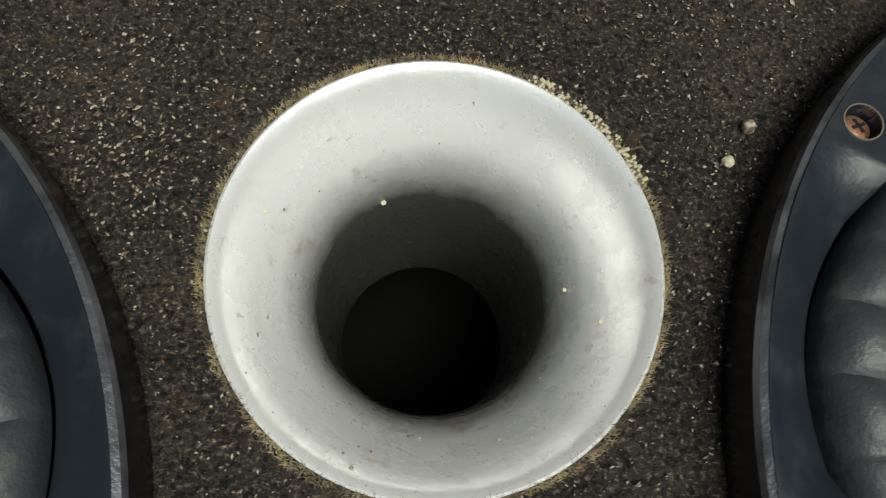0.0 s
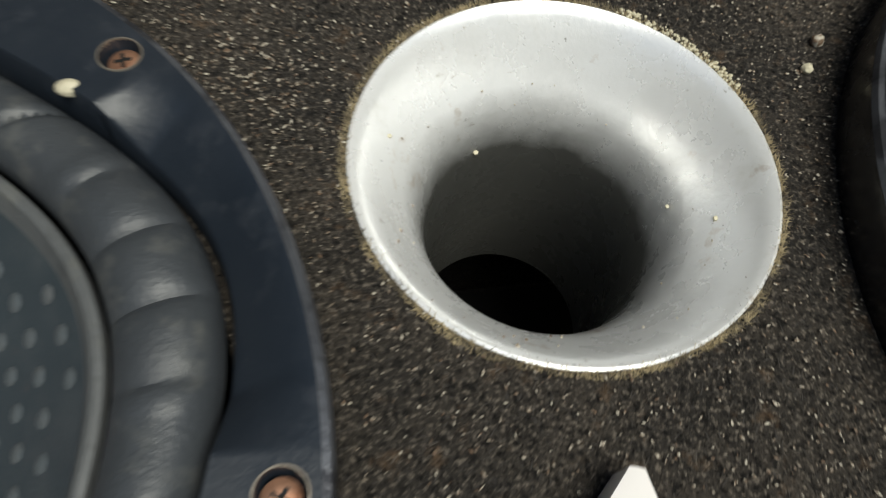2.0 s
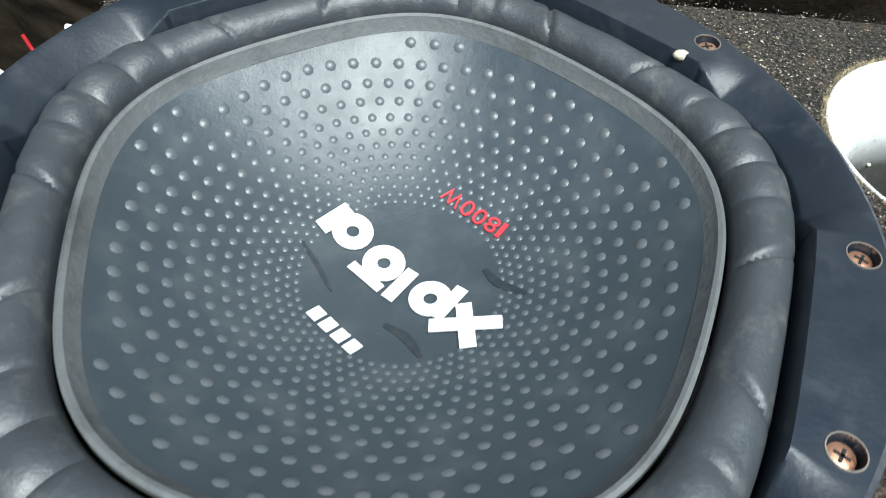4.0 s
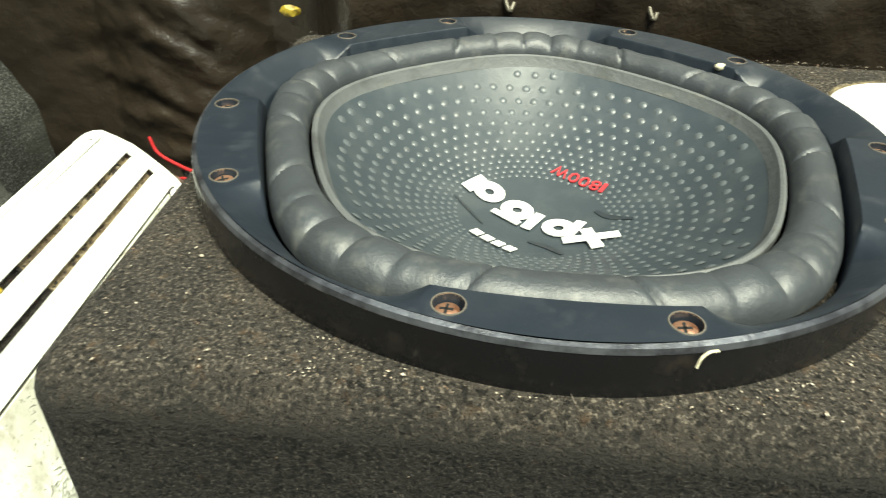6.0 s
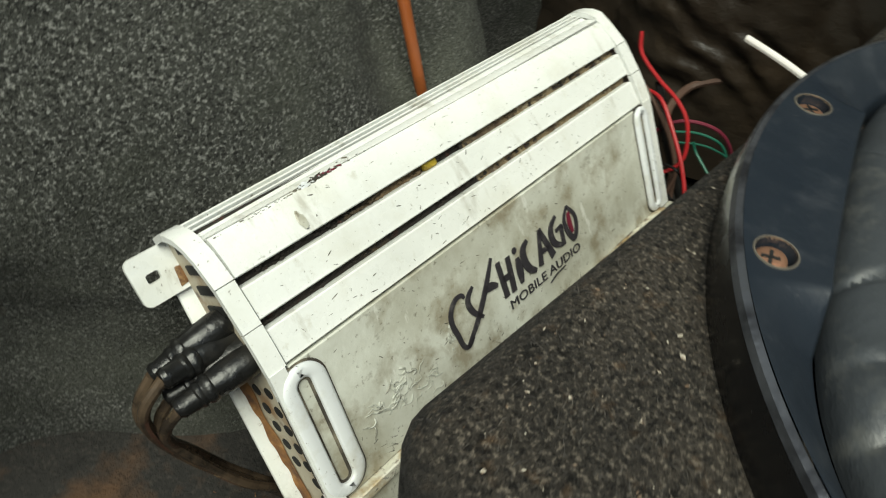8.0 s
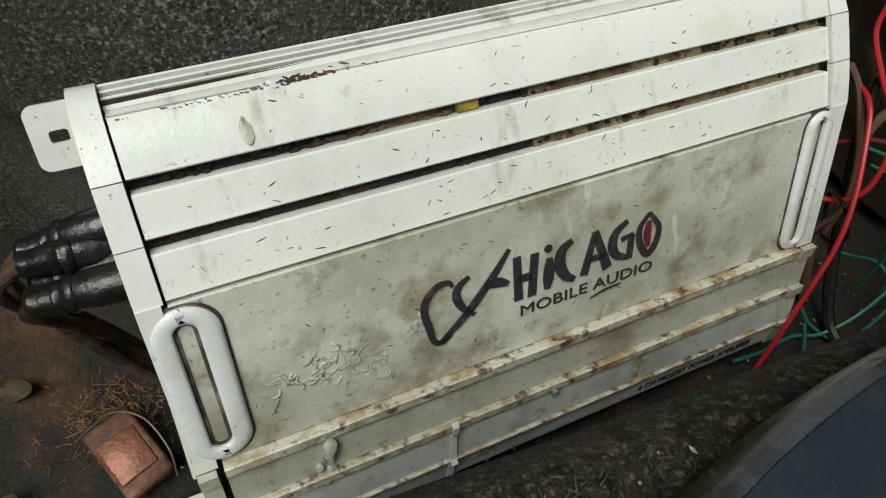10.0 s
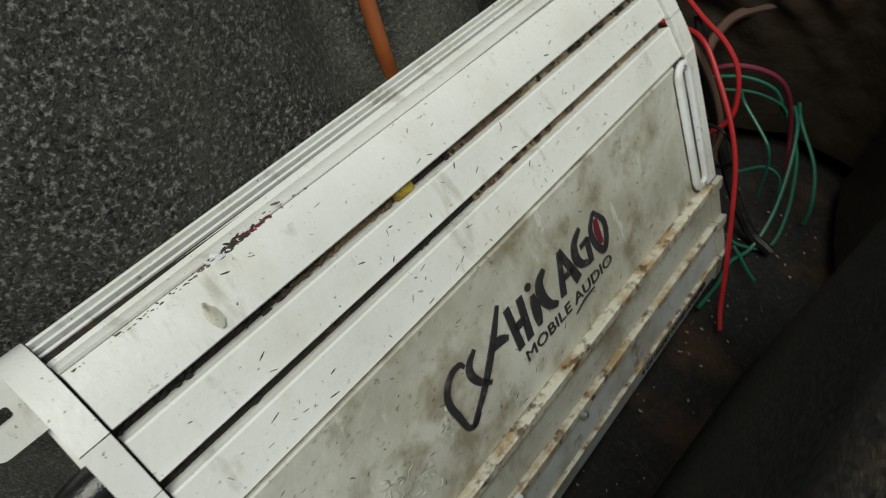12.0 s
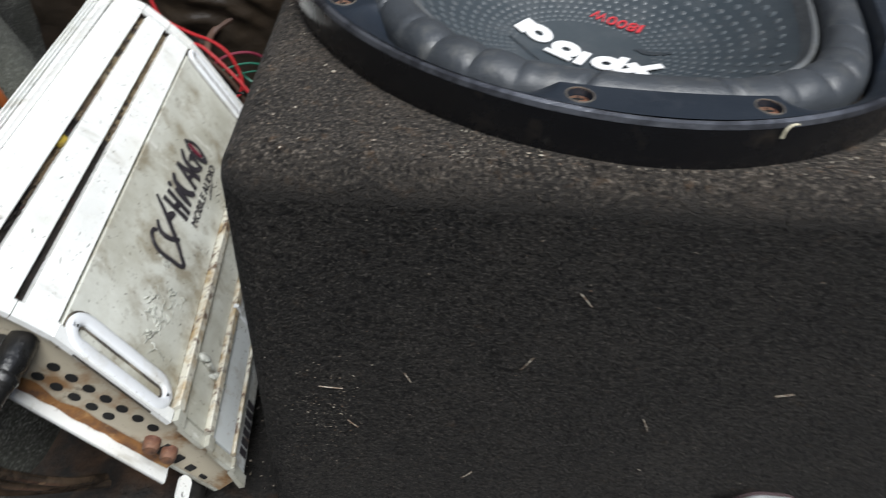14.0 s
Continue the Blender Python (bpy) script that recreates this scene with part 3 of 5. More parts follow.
def subwoofer(apex):
    sw = thing("subwoofer", "large black car subwoofer with pentagonal rubber surround and dimpled cone", "subwoofer", "subwoofers in the box")
    N = 240
    th = [2 * math.pi * i / N for i in range(N)]
    P = lambda r, t, z: (r * math.cos(t), r * math.sin(t), z)

    def top(t, f):
        c = from_corner(t, apex)
        pad = min(1.0, max(0.0, (c - radians(13.5)) / radians(5.5)))
        return 0.0200 - (1 - pad) * 0.0095 * (1 - f) ** 1.3

    low = lambda t: max(0.0, -math.cos(t - apex)) ** 3
    ri = lambda t: pent(t, 0.1325, 5.4, apex) + 0.0070 * low(t)
    NR = 720
    tr = [2 * math.pi * i / NR for i in range(NR)]
    screws = [apex + radians(36 + 72 * (k // 2) + (13.65 if k % 2 else -13.65)) for k in range(10)]
    spots = [(0.1505 * math.cos(a), 0.1505 * math.sin(a)) for a in screws]

    def rim_point(t, f):
        r = ri(t) + 0.0006 + (0.1580 - ri(t) - 0.0006) * f
        x, y, z = r * math.cos(t), r * math.sin(t), top(t, f)
        for sx, sy in spots:
            d = math.hypot(x - sx, y - sy)
            if d < 0.0062:
                if d < 0.0044:
                    z -= 0.0062
                elif d < 0.0058:
                    x, y = sx + (x - sx) / d * 0.0051, sy + (y - sy) / d * 0.0051
        return (x, y, z)

    loops = [[P(ri(t) - 0.001, t, 0.002) for t in tr], [P(ri(t), t, top(t, 0) - 0.0008) for t in tr]]
    loops += [[rim_point(t, k / 22) for t in tr] for k in range(23)]
    part("basket_rim", rings(loops), FRAME, sw)
    part("rim_edge", rings([[P(0.1580, t, 0.0196 + 0.0002 * math.sin(9 * t)) for t in th], [P(0.1597, t, 0.0190) for t in th], [P(SUB_R, t, 0.0172) for t in th]]), WORN_EDGE, sw, "worn bright metal edge")
    part("rim_side", rings([[P(SUB_R, t, 0.0170) for t in th], [P(SUB_R + 0.0004, t, 0.009) for t in th], [P(SUB_R - 0.0004, t, -0.001) for t in th]]), GLOSS_BLACK, sw, "gloss black rim side")
    # rubber roll with gathered ribs at its five corners
    ra = lambda t: pent(t, 0.1092, 4.4, apex) + 0.0045 * low(t)
    rb = lambda t: pent(t, 0.1308, 5.2, apex) + 0.0062 * low(t)
    M, N2 = 14, 720
    th2 = [2 * math.pi * i / N2 for i in range(N2)]
    loops = []
    for j in range(M + 1):
        a = math.pi * j / M
        lp = []
        for t in th2:
            c = from_corner(t, apex)
            rib = 0.0
            if c < radians(15):
                rib = (abs(math.cos(c / radians(15) * math.pi * 1.9)) ** 0.45 - 0.6) * (1 - (c / radians(15)) ** 6)
            wob = 0.0006 * noise.noise(Vector((math.cos(t) * 9, math.sin(t) * 9, 1)))
            seam = -0.0022 * math.exp(-((c - radians(24) - 0.04 * math.cos(a)) / radians(0.6)) ** 2)
            w = rb(t) - ra(t) - 0.0022
            h = 0.0104 + 0.0030 * rib + wob + seam
            lp.append(P(ra(t) + 0.0022 + w * (0.5 - 0.5 * math.cos(a)), t, 0.0060 + (h + 0.0015) * math.sin(a) ** 0.8))
        loops.append(lp)
    part("surround", rings(loops), FOAM, sw, "ribbed rubber surround")
    ring = [(0.0, 0.0066), (0.0004, 0.0094), (0.0018, 0.0102), (0.0031, 0.0095), (0.0038, 0.0078), (0.0062, 0.0035)]
    part("bead", rings([[P(ra(t) + 0.001 - d, t, z) for t in th] for d, z in ring]), RING, sw, "grey glue bead round the cone")
    # cone
    loops = []
    for k in range(41):
        f = k / 40
        loops.append([P(max(0.0006, (ra(t) - 0.0028) * f), t, cone_z((ra(t) - 0.0028) * f, 0.108 + (ra(t) - 0.108) * f * f)) for t in th])
    cone = part("cone", rings(loops, True, (True, False)), CONE, sw)
    bm = bmesh.new()
    for k in range(13):
        r0 = 0.0405 * 1.083 ** k
        for i in range(60):
            t = 2 * math.pi * (i + 0.5 * (k % 2)) / 60
            rl = ra(t) - 0.0085
            if r0 > rl:
                continue
            s = min(0.0010 + 0.024 * max(0.0, r0 - 0.038), 0.0024)
            ed = 0.108 + (ra(t) - 0.108) * (r0 / ra(t)) ** 2
            z = cone_z(r0, ed)
            c = Vector(P(r0, t, z))
            dz = (cone_z(r0 + 0.002, ed) - z) / 0.002
            nrm = Vector((-math.cos(t) * dz, -math.sin(t) * dz, 1)).normalized()
            e1 = nrm.cross(Vector((-math.sin(t), math.cos(t), 0))).normalized()
            e2 = nrm.cross(e1)
            mids = []
            for rr, hh in ((1.08, -0.0001), (0.66, 0.28)):
                mids.append([bm.verts.new(c + (e1 * math.cos(q) + e2 * math.sin(q)) * s * rr + nrm * (s * hh * 0.8)) for q in (2 * math.pi * w / 8 for w in range(8))])
            tip = bm.verts.new(c + nrm * s * 0.32)
            for w in range(8):
                bm.faces.new((mids[0][w], mids[0][(w + 1) % 8], mids[1][(w + 1) % 8], mids[1][w]))
                bm.faces.new((mids[1][w], mids[1][(w + 1) % 8], tip))
    tagged(part("raised_texture", bm, DIMPLE, cone, "rows of raised dots with their catch of light painted paler"), kind="stuff")

    # print on the cone
    def lay(bm, ox, oy, ang, lift):
        ca, sa = math.cos(ang), math.sin(ang)
        for v in bm.verts:
            x, y = ox + v.co.x * ca - v.co.y * sa, oy + v.co.x * sa + v.co.y * ca
            v.co = Vector((x, y, cone_z(math.hypot(x, y)) + lift + v.co.z))
        return bm

    turn = apex - math.pi / 2
    rot = lambda x, y: (x * math.cos(turn) - y * math.sin(turn), x * math.sin(turn) + y * math.cos(turn))
    x = 0.0
    for ch, w in (("1", 0.0022), ("8", 0.0058), ("0", 0.0058), ("0", 0.0058), ("W", 0.0094)):
        bm = fitted(ch, w, 0.0068)
        for v in bm.verts:
            v.co.x += x
        x += w + 0.0010
        part("printed_character", lay(bm, *rot(0.0412, 0.0288), radians(144) + turn, 0.0009), RED_INK, cone, "red printed character of 1800W")
    shapes = (("bar", (-0.0362, 0.0190, -0.0262, 0.0310, 0.0066)), ("ring", (-0.0232, 0.0208, 0.0086, 0.0028)), ("ring", (-0.0080, 0.0082, 0.0088, 0.0028)), ("bar", (-0.0210, 0.0052, -0.0072, -0.0046, 0.0042)),
              ("bar", (0.0045, 0.0060, -0.0042, -0.0088, 0.0054)), ("ring", (0.0130, -0.0068, 0.0086, 0.0028)), ("bar", (0.0252, -0.0010, 0.0160, -0.0160, 0.0054)),
              ("bar", (0.0262, -0.0085, 0.0298, -0.0300, 0.0062)), ("bar", (0.0140, -0.0200, 0.0415, -0.0178, 0.0062)))
    for kind, a in shapes:
        bm = bmesh.new()
        bar2d(bm, *a) if kind == "bar" else ring2d(bm, *a)
        part("emblem_" + kind, lay(bm, 0, 0, turn, 0.0009), WHITE_INK, cone, "white emblem shape")
    for k in range(4):
        bm = bmesh.new()
        bar2d(bm, 0.0068 * k, 0, 0.0068 * k + 0.0050, 0, 0.0060)
        part("small_mark", lay(bm, *rot(-0.0305, -0.0205), radians(-37.5) + turn, 0.0009), WHITE_INK, cone, "small white bar")
    for pts, w in ((((-0.042, 0.011), (-0.034, 0.002), (-0.026, -0.009)), 0.0020), (((0.033, 0.009), (0.039, 0.002), (0.050, -0.004)), 0.0036), (((-0.003, -0.021), (0.006, -0.026), (0.013, -0.035)), 0.0040)):
        bm = bmesh.new()
        stroke2d(bm, pts, w, thick=0.0002)
        part("smear", lay(bm, 0, 0, turn, 0.0003), SMEAR, cone, "dark greasy smear")

    # screws in counterbored holes, two on each side of the pentagon
    hole = finish("screw_hole", lathe([(0.0057, -0.0003), (0.0055, 0.0003), (0.0051, 0.0003), (0.0050, -0.0015)], 24), BRASS)
    bm = lathe([(0.0030, -0.003), (0.0041, -0.0004), (0.0040, 0.0002), (0.0030, 0.0008), (0.0012, 0.0010)], 20, (False, True))
    head = finish("screw", bm, COPPER)
    bm = bmesh.new()
    bar2d(bm, -0.0022, 0, 0.0022, 0, 0.0009, z=0.0008, thick=0.0004)
    bar2d(bm, 0, -0.0022, 0, 0.0022, 0.0009, z=0.0008, thick=0.0004)
    cross = finish("cross_slot", bm, DARK, False)
    rng = random.Random(8)
    for t, (sx, sy) in zip(screws, spots):
        m = pose(sx, sy, 0.0200)
        part("screw_hole", hole, BRASS, sw, m=m)
        s = part("screw", head, COPPER, sw, "copper-coloured cross-head screw", m=m @ pose(rng.uniform(-0.0005, 0.0005), -0.0004, -0.0026, rng.uniform(-10, 10), rng.uniform(-10, 10), rng.uniform(0, 90)))
        part("cross_slot", cross, DARK, s)
    return sw


sub = subwoofer(math.pi / 2)
copy_thing(sub, pose(SUB_CENTRES[1][0], SUB_CENTRES[1][1], 0, 0, 0, 1))

# ---- amplifier, leaning on its edge against the side wall ----
AX = Vector((-0.0706, 0.9963, -0.0494)).normalized()
DN = Vector((0.6126, 0.0042, -0.7904))
DN = (DN - DN.dot(AX) * AX).normalized()
UP = DN.cross(AX)
AMP_M = Matrix(((DN.x, AX.x, UP.x, -0.3433), (DN.y, AX.y, UP.y, -0.1421), (DN.z, AX.z, UP.z, -0.1221), (0, 0, 0, 1)))
AMP_L = 0.340
# the cover's strips: from (s, h) to (s, h)
STRIPS = (("top_strip", -0.0090, 0.0338, 0.0112, 0.0418, "AMP"), ("middle_strip", 0.0163, 0.0421, 0.0326, 0.0449, "AMP"), ("inner_strip", 0.0380, 0.0454, 0.0560, 0.0475, "AMP"),
          ("face_panel", 0.0575, 0.0475, 0.1405, 0.0365, "DIRTY"), ("ledge", 0.1408, 0.0425, 0.1480, 0.0400, "RUSTY"), ("lower_strip", 0.1483, 0.0380, 0.1690, 0.0340, "DIRTY"),
          ("ledge", 0.1693, 0.0375, 0.1755, 0.0355, "RUSTY"), ("bottom_strip", 0.1758, 0.0332, 0.1960, 0.0298, "CLEAN"), ("ledge", 0.1963, 0.0315, 0.1995, 0.0302, "RUSTY"),
          ("foot_strip", 0.1998, 0.0272, 0.2165, 0.0212, "CLEAN"))


def amplifier():
    am = thing("amplifier", "grimy off-white car amplifier on its edge against the boot side", "amplifier", m=AMP_M)
    mats = {"AMP": AMP, "DIRTY": AMP_DIRTY, "RUSTY": RUSTY, "CLEAN": AMP_LOWER}
    made = {}

    def skew(s, y):
        return 0.0036 * (1 - y / AMP_L) if s < -0.010 else 0.0

    def strip(name, s0, h0, s1, h1, mat, bulge=0.0):
        n = 8
        prof = []
        for k in range(n + 1):
            f = k / n
            prof.append((s0 + (s1 - s0) * f, h0 + (h1 - h0) * f + bulge * 4 * f * (1 - f)))
        rim = 0.0007
        prof = [(s0, h0 - 0.007), (s0, h0 - rim), (s0 + rim, prof[0][1] + 0.0001)] + prof[1:-1] + [(s1 - rim, h1 + 0.0001), (s1, h1 - rim), (s1, h1 - 0.007)]
        loops = [[(s + skew(s, y), y, h) for s, h in prof] for y in (0.0047 + (AMP_L - 0.0094) * j / 6 for j in range(7))]
        bm = rings(loops, True, (True, True))
        return part(name, bm, mat, am)

    for name, s0, h0, s1, h1, key in STRIPS:
        made[name] = strip(name, s0, h0, s1, h1, mats[key], 0.0012 if name == "top_strip" else 0.0)
    # rolled shoulder, then three fins
    prof = [(-0.0091, 0.0260), (-0.0092, 0.0330), (-0.0096, 0.0334), (-0.0108, 0.0320), (-0.0120, 0.0298), (-0.0130, 0.0268), (-0.0136, 0.0238), (-0.0122, 0.0200)]
    part("rolled_shoulder", rings([[(s + skew(s, y), y, h) for s, h in prof] for y in (0.0045, AMP_L - 0.0045)], True, (True, True)), AMP, am)
    prof = [(-0.0122, 0.0180), (-0.0134, 0.0240), (-0.0146, 0.0226), (-0.0156, 0.0208)]
    for k in range(3):
        s, h = -0.0154 - 0.0018 * k, 0.0212 - 0.0030 * k
        prof += [(s + 0.0026, h - 0.0022), (s + 0.0018, h - 0.0034), (s - 0.0012, h - 0.0016), (s - 0.0018, h - 0.0026)]
    prof += [(-0.0206, 0.0110), (-0.0190, 0.0095), (-0.0175, 0.0010), (-0.008, 0.0010)]
    part("finned_edge", rings([[(s + skew(-1, y), y, h) for s, h in prof] for y in (0.0042, AMP_L - 0.0042)], True, (True, True)), AMP, am)
    # Near-black base colour paints the slots' depth shade; the brown flecks are dirt.
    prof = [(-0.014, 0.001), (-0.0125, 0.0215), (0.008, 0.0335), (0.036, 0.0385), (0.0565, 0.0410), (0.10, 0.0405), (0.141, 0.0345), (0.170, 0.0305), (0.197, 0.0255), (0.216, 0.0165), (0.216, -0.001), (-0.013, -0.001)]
    part("chassis", rings([[(s, y, h) for s, h in prof] for y in (0.001, AMP_L - 0.001)], True, (True, True)), SLOT, am, "chassis behind the slots, coloured with grime and painted depth shade")

    # end caps: a hollow frame standing past the end panel
    top = [(-0.0160, 0.002), (-0.0178, 0.0110), (-0.0172, 0.0170), (-0.0148, 0.0246), (-0.0108, 0.0306), (-0.003, 0.0366), (0.0105, 0.0425)]
    mid = [(0.0110, 0.0427), (0.022, 0.0448), (0.0335, 0.0468)]
    end = [(0.0340, 0.0469), (0.0450, 0.0483), (0.0560, 0.0490)]
    low = [(0.0560, 0.0495), (0.085, 0.0462), (0.115, 0.0425), (0.1410, 0.0390)]
    low2 = [(0.1415, 0.0440), (0.1485, 0.0415), (0.1490, 0.0394), (0.1695, 0.0354), (0.1700, 0.0390), (0.1758, 0.0370), (0.1763, 0.0347), (0.1965, 0.0312), (0.1970, 0.0330), (0.1998, 0.0316), (0.2003, 0.0286), (0.2172, 0.0222)]

    def cap_shell(name, path, y0, y1, mat):
        n = len(path)
        inner = []
        for i, (s, h) in enumerate(path):
            a, b = path[max(0, i - 1)], path[min(n - 1, i + 1)]
            t = Vector((b[0] - a[0], b[1] - a[1])).normalized()
            inner.append((s + t.y * 0.0035, h - t.x * 0.0035))
        loop = path + inner[::-1]
        return part(name, rings([[(s, y, h) for s, h in loop] for y in (y0, y0 + 0.0006, y1 - 0.0006, y1)], True, (True, True)), mat, am)

    for y0, y1 in ((-0.0064, 0.0036), (AMP_L - 0.0036, AMP_L + 0.0080)):
        for k, path in enumerate((top, mid, end)):
            dy = 0 if y0 < 0 else -0.0033
            cap_shell("end_cap", [(s + dy * (s < -0.008), h) for s, h in path], y0, y1, AMP)
        cap_shell("end_cap", low, y0, y1 - 0.001, AMP)
        cap_shell("end_cap", low2, y0, y1 - 0.002, AMP_DIRTY)
    # slotted brackets on the face
    def slotted(y, length, w):
        def lay(bm, lift):
            for v in bm.verts:
                f = (v.co.x + 0.0985 - 0.0565) / 0.084
                v.co = Vector((v.co.x + 0.0985, y + v.co.y, v.co.z + 0.0475 + lift - 0.0110 * f))
            return bm

        def outline(grow):
            return obround(0, 0, length / 2 + grow, w / 2 + grow, w * 0.49, 40)

        def hollow(grow):
            return obround(0, 0, length / 2 - w * 0.27 + grow, w * 0.17 + grow, w * 0.165, 40)

        steps = ((hollow(0), 0.0), (hollow(0), 0.0022), (hollow(0.0005), 0.0030), (hollow(0.0013), 0.0034), (outline(-0.0022), 0.0034), (outline(-0.0009), 0.0029), (outline(0), 0.0016), (outline(0), 0.0), (hollow(0), 0.0))
        bm = rings([[(x, q, z) for x, q in pts] for pts, z in steps])
        bmesh.ops.remove_doubles(bm, verts=bm.verts, dist=1e-6)
        br = part("slotted_bracket", lay(bm, 0), AMP_CLEAN, am)
        # Thin dark plates paint the contact shade round bracket and slot.
        part("contact_shade_line", lay(plate(obround(0, 0, length / 2 + 0.0011, w / 2 + 0.0010, w * 0.49, 40), obround(0, 0, length / 2 - 0.001, w / 2 - 0.001, w * 0.45, 40), -0.001, 0.0006), 0), GRIME_SHADE, br, "dark shade line painted along the edge")
        part("contact_shade_line", lay(plate(obround(0, 0, length / 2 - w * 0.26, w * 0.18, w * 0.17, 40), obround(0, 0, length / 2 - w * 0.30 - 0.0006, w * 0.11, w * 0.105, 40), -0.001, 0.0007), 0), GRIME_SHADE, br, "dark shade line painted along the slot")
        return br

    slotted(0.0076, 0.0785, 0.0262)
    slotted(AMP_L - 0.0090, 0.0830, 0.0180)
    # end panel with ventilation holes
    bm = rings([[(s, y, h) for s, h in ((-0.013, 0.001), (-0.0120, 0.0220), (0.008, 0.0345), (0.0565, 0.042), (0.10, 0.0415), (0.141, 0.0350), (0.170, 0.0310), (0.197, 0.0258), (0.213, 0.0170), (0.215, 0.001))] for y in (-0.0010, 0.0005)], True, (True, True))
    panel = part("end_panel", bm, PANEL, am, "stained end panel with vent holes", smooth=False)
    disc = lathe([(0.0034, 0.0), (0.0034, 0.0006)], 16, (True, True))
    bmesh.ops.rotate(disc, verts=disc.verts, matrix=Matrix.Rotation(radians(90), 3, "X"))
    disc = finish("vent_hole", disc, DARK)
    for r, (n, s0, h0) in enumerate(((5, 0.0725, 0.0112), (7, 0.0728, 0.0238))):
        for k in range(n):
            part("vent_hole", disc, DARK, panel, m=pose(s0 + 0.0115 * k, -0.0008, h0 - 0.0004 * k * r))
    for k in range(4):
        part("vent_slot", block(0.158 + 0.012 * k, 0.163 + 0.012 * k, -0.0022, -0.0008, 0.004, 0.016 - 0.003 * k, 0.0004), DARK, panel)
        part("vent_slot", block(-0.010 + 0.011 * k, -0.005 + 0.011 * k, -0.0022, -0.0008, 0.010, 0.0235 + 0.0035 * k, 0.0004), DARK, panel)
    for s in (0.150, 0.163):
        bm = lathe([(0.0050, 0.0), (0.0050, 0.006), (0.0040, 0.008), (0.0018, 0.0082)], 16, (True, True))
        bmesh.ops.rotate(bm, verts=bm.verts, matrix=Matrix.Rotation(radians(90), 3, "X"))
        part("socket", bm, RUST_METAL, panel, "rusted metal socket", m=pose(s, -0.001, 0.012))
    # base plate, lip and feet
    bm = block(0.012, 0.176, -0.0170, 0.004, -0.0055, -0.0025, 0.0010)
    for v in bm.verts:
        if v.co.y < -0.01:
            v.co.y += 0.0095 - 0.0052 * (v.co.x - 0.012) / 0.164
    part("base_lip", bm, AMP, am, "white base lip")
    bm = rings([[(s, -0.0010, -0.0023), (s, -0.0034 + 0.0014 * noise.noise(Vector((s * 90, 0, 2))), -0.0021), (s, -0.0024, -0.0004), (s, -0.0014, 0.0045 + 0.004 * noise.noise(Vector((s * 60, 0, 5))))] for s in (0.056 + 0.118 * k / 50 for k in range(51))], True, (True, True))
    part("rust_seam", bm, SEAM_RUST, am, "brown rust along the base seam")
    part("base_plate", block(-0.012, 0.216, 0.000, AMP_L, -0.0045, -0.0012, 0.0008), AMP_DIRTY, am)
    for s in (0.000, 0.188):
        out = obround(0, -0.0100 if s < 0.1 else -0.008, 0.0125 if s < 0.1 else 0.0045, 0.0140 if s < 0.1 else 0.009, 0.004, 32)
        inn = obround(0, -0.0142 if s < 0.1 else -0.012, 0.0024 if s < 0.1 else 0.0014, 0.0034 if s < 0.1 else 0.0020, 0.0013, 32)
        bm = plate(out, inn, -0.0012, 0.0010)
        for v in bm.verts:
            v.co.x += s
            if s > 0.1:
                v.co.y -= 0.004
        part("mounting_foot", bm, AMP, am, "white mounting foot with a screw slot")
    bm = block(0.001, 0.010, -0.0046, 0.002, 0.0008, 0.0020, 0.0006)
    for v in bm.verts:
        v.co += 0.0012 * noise.noise_vector(v.co * 300)
    part("foot_root", bm, SEAM_RUST, am, "rust at the root of the foot")
    # dirt in the slots
    rng = random.Random(21)
    bm = bmesh.new()
    for k in range(420):
        s, h = rng.choice(((0.0138, 0.0368), (0.0353, 0.0394)))
        y = AMP_L * rng.random()
        bmesh.ops.create_icosphere(bm, subdivisions=1, radius=rng.uniform(0.0006, 0.0014), matrix=Matrix.Translation((s + rng.uniform(-0.002, 0.002), y, h - 0.0015 + rng.uniform(-0.001, 0.0022))) @ Matrix.Diagonal((1, rng.uniform(1, 2.5), 0.6, 1)))
    tagged(part("slot_dirt", bm, SLOT, am, "caked dirt in the slots"), kind="stuff")
    for s, h in ((0.0138, 0.0360), (0.0353, 0.0387)):
        bm = rings([[(s - 0.0030, y, h - 0.004), (s - 0.0030, y, h + 0.0012 + 0.0012 * noise.noise(Vector((y * 160, s * 99, 1)))), (s, y, h + 0.0004 + 0.0016 * noise.noise(Vector((y * 220, s * 99, 4)))), (s + 0.0030, y, h + 0.0012 + 0.0012 * noise.noise(Vector((y * 190, s * 99, 7)))), (s + 0.0030, y, h - 0.004)]
                    for y in (0.165 + (AMP_L - 0.170) * k / 240 for k in range(241))], True, (True, True))
        part("slot_dust", bm, SLOT_DUST, am, "tan dust packed in the slot")
    part("yellow_smear", block(0.0114, 0.0161, 0.131, 0.141, 0.0350, 0.0392, 0.0012), YELLOW, am, "yellow paint smear in the slot")

    # print on the face; u runs along the amplifier, v up the face
    def face(bm, y0, s0, lift=0.0007):
        for v in bm.verts:
            y, s = y0 + v.co.x, s0 - v.co.y
            f = (s - 0.0565) / 0.084
            v.co = Vector((s, y, 0.0475 - 0.0110 * f + lift + v.co.z))
        return bm

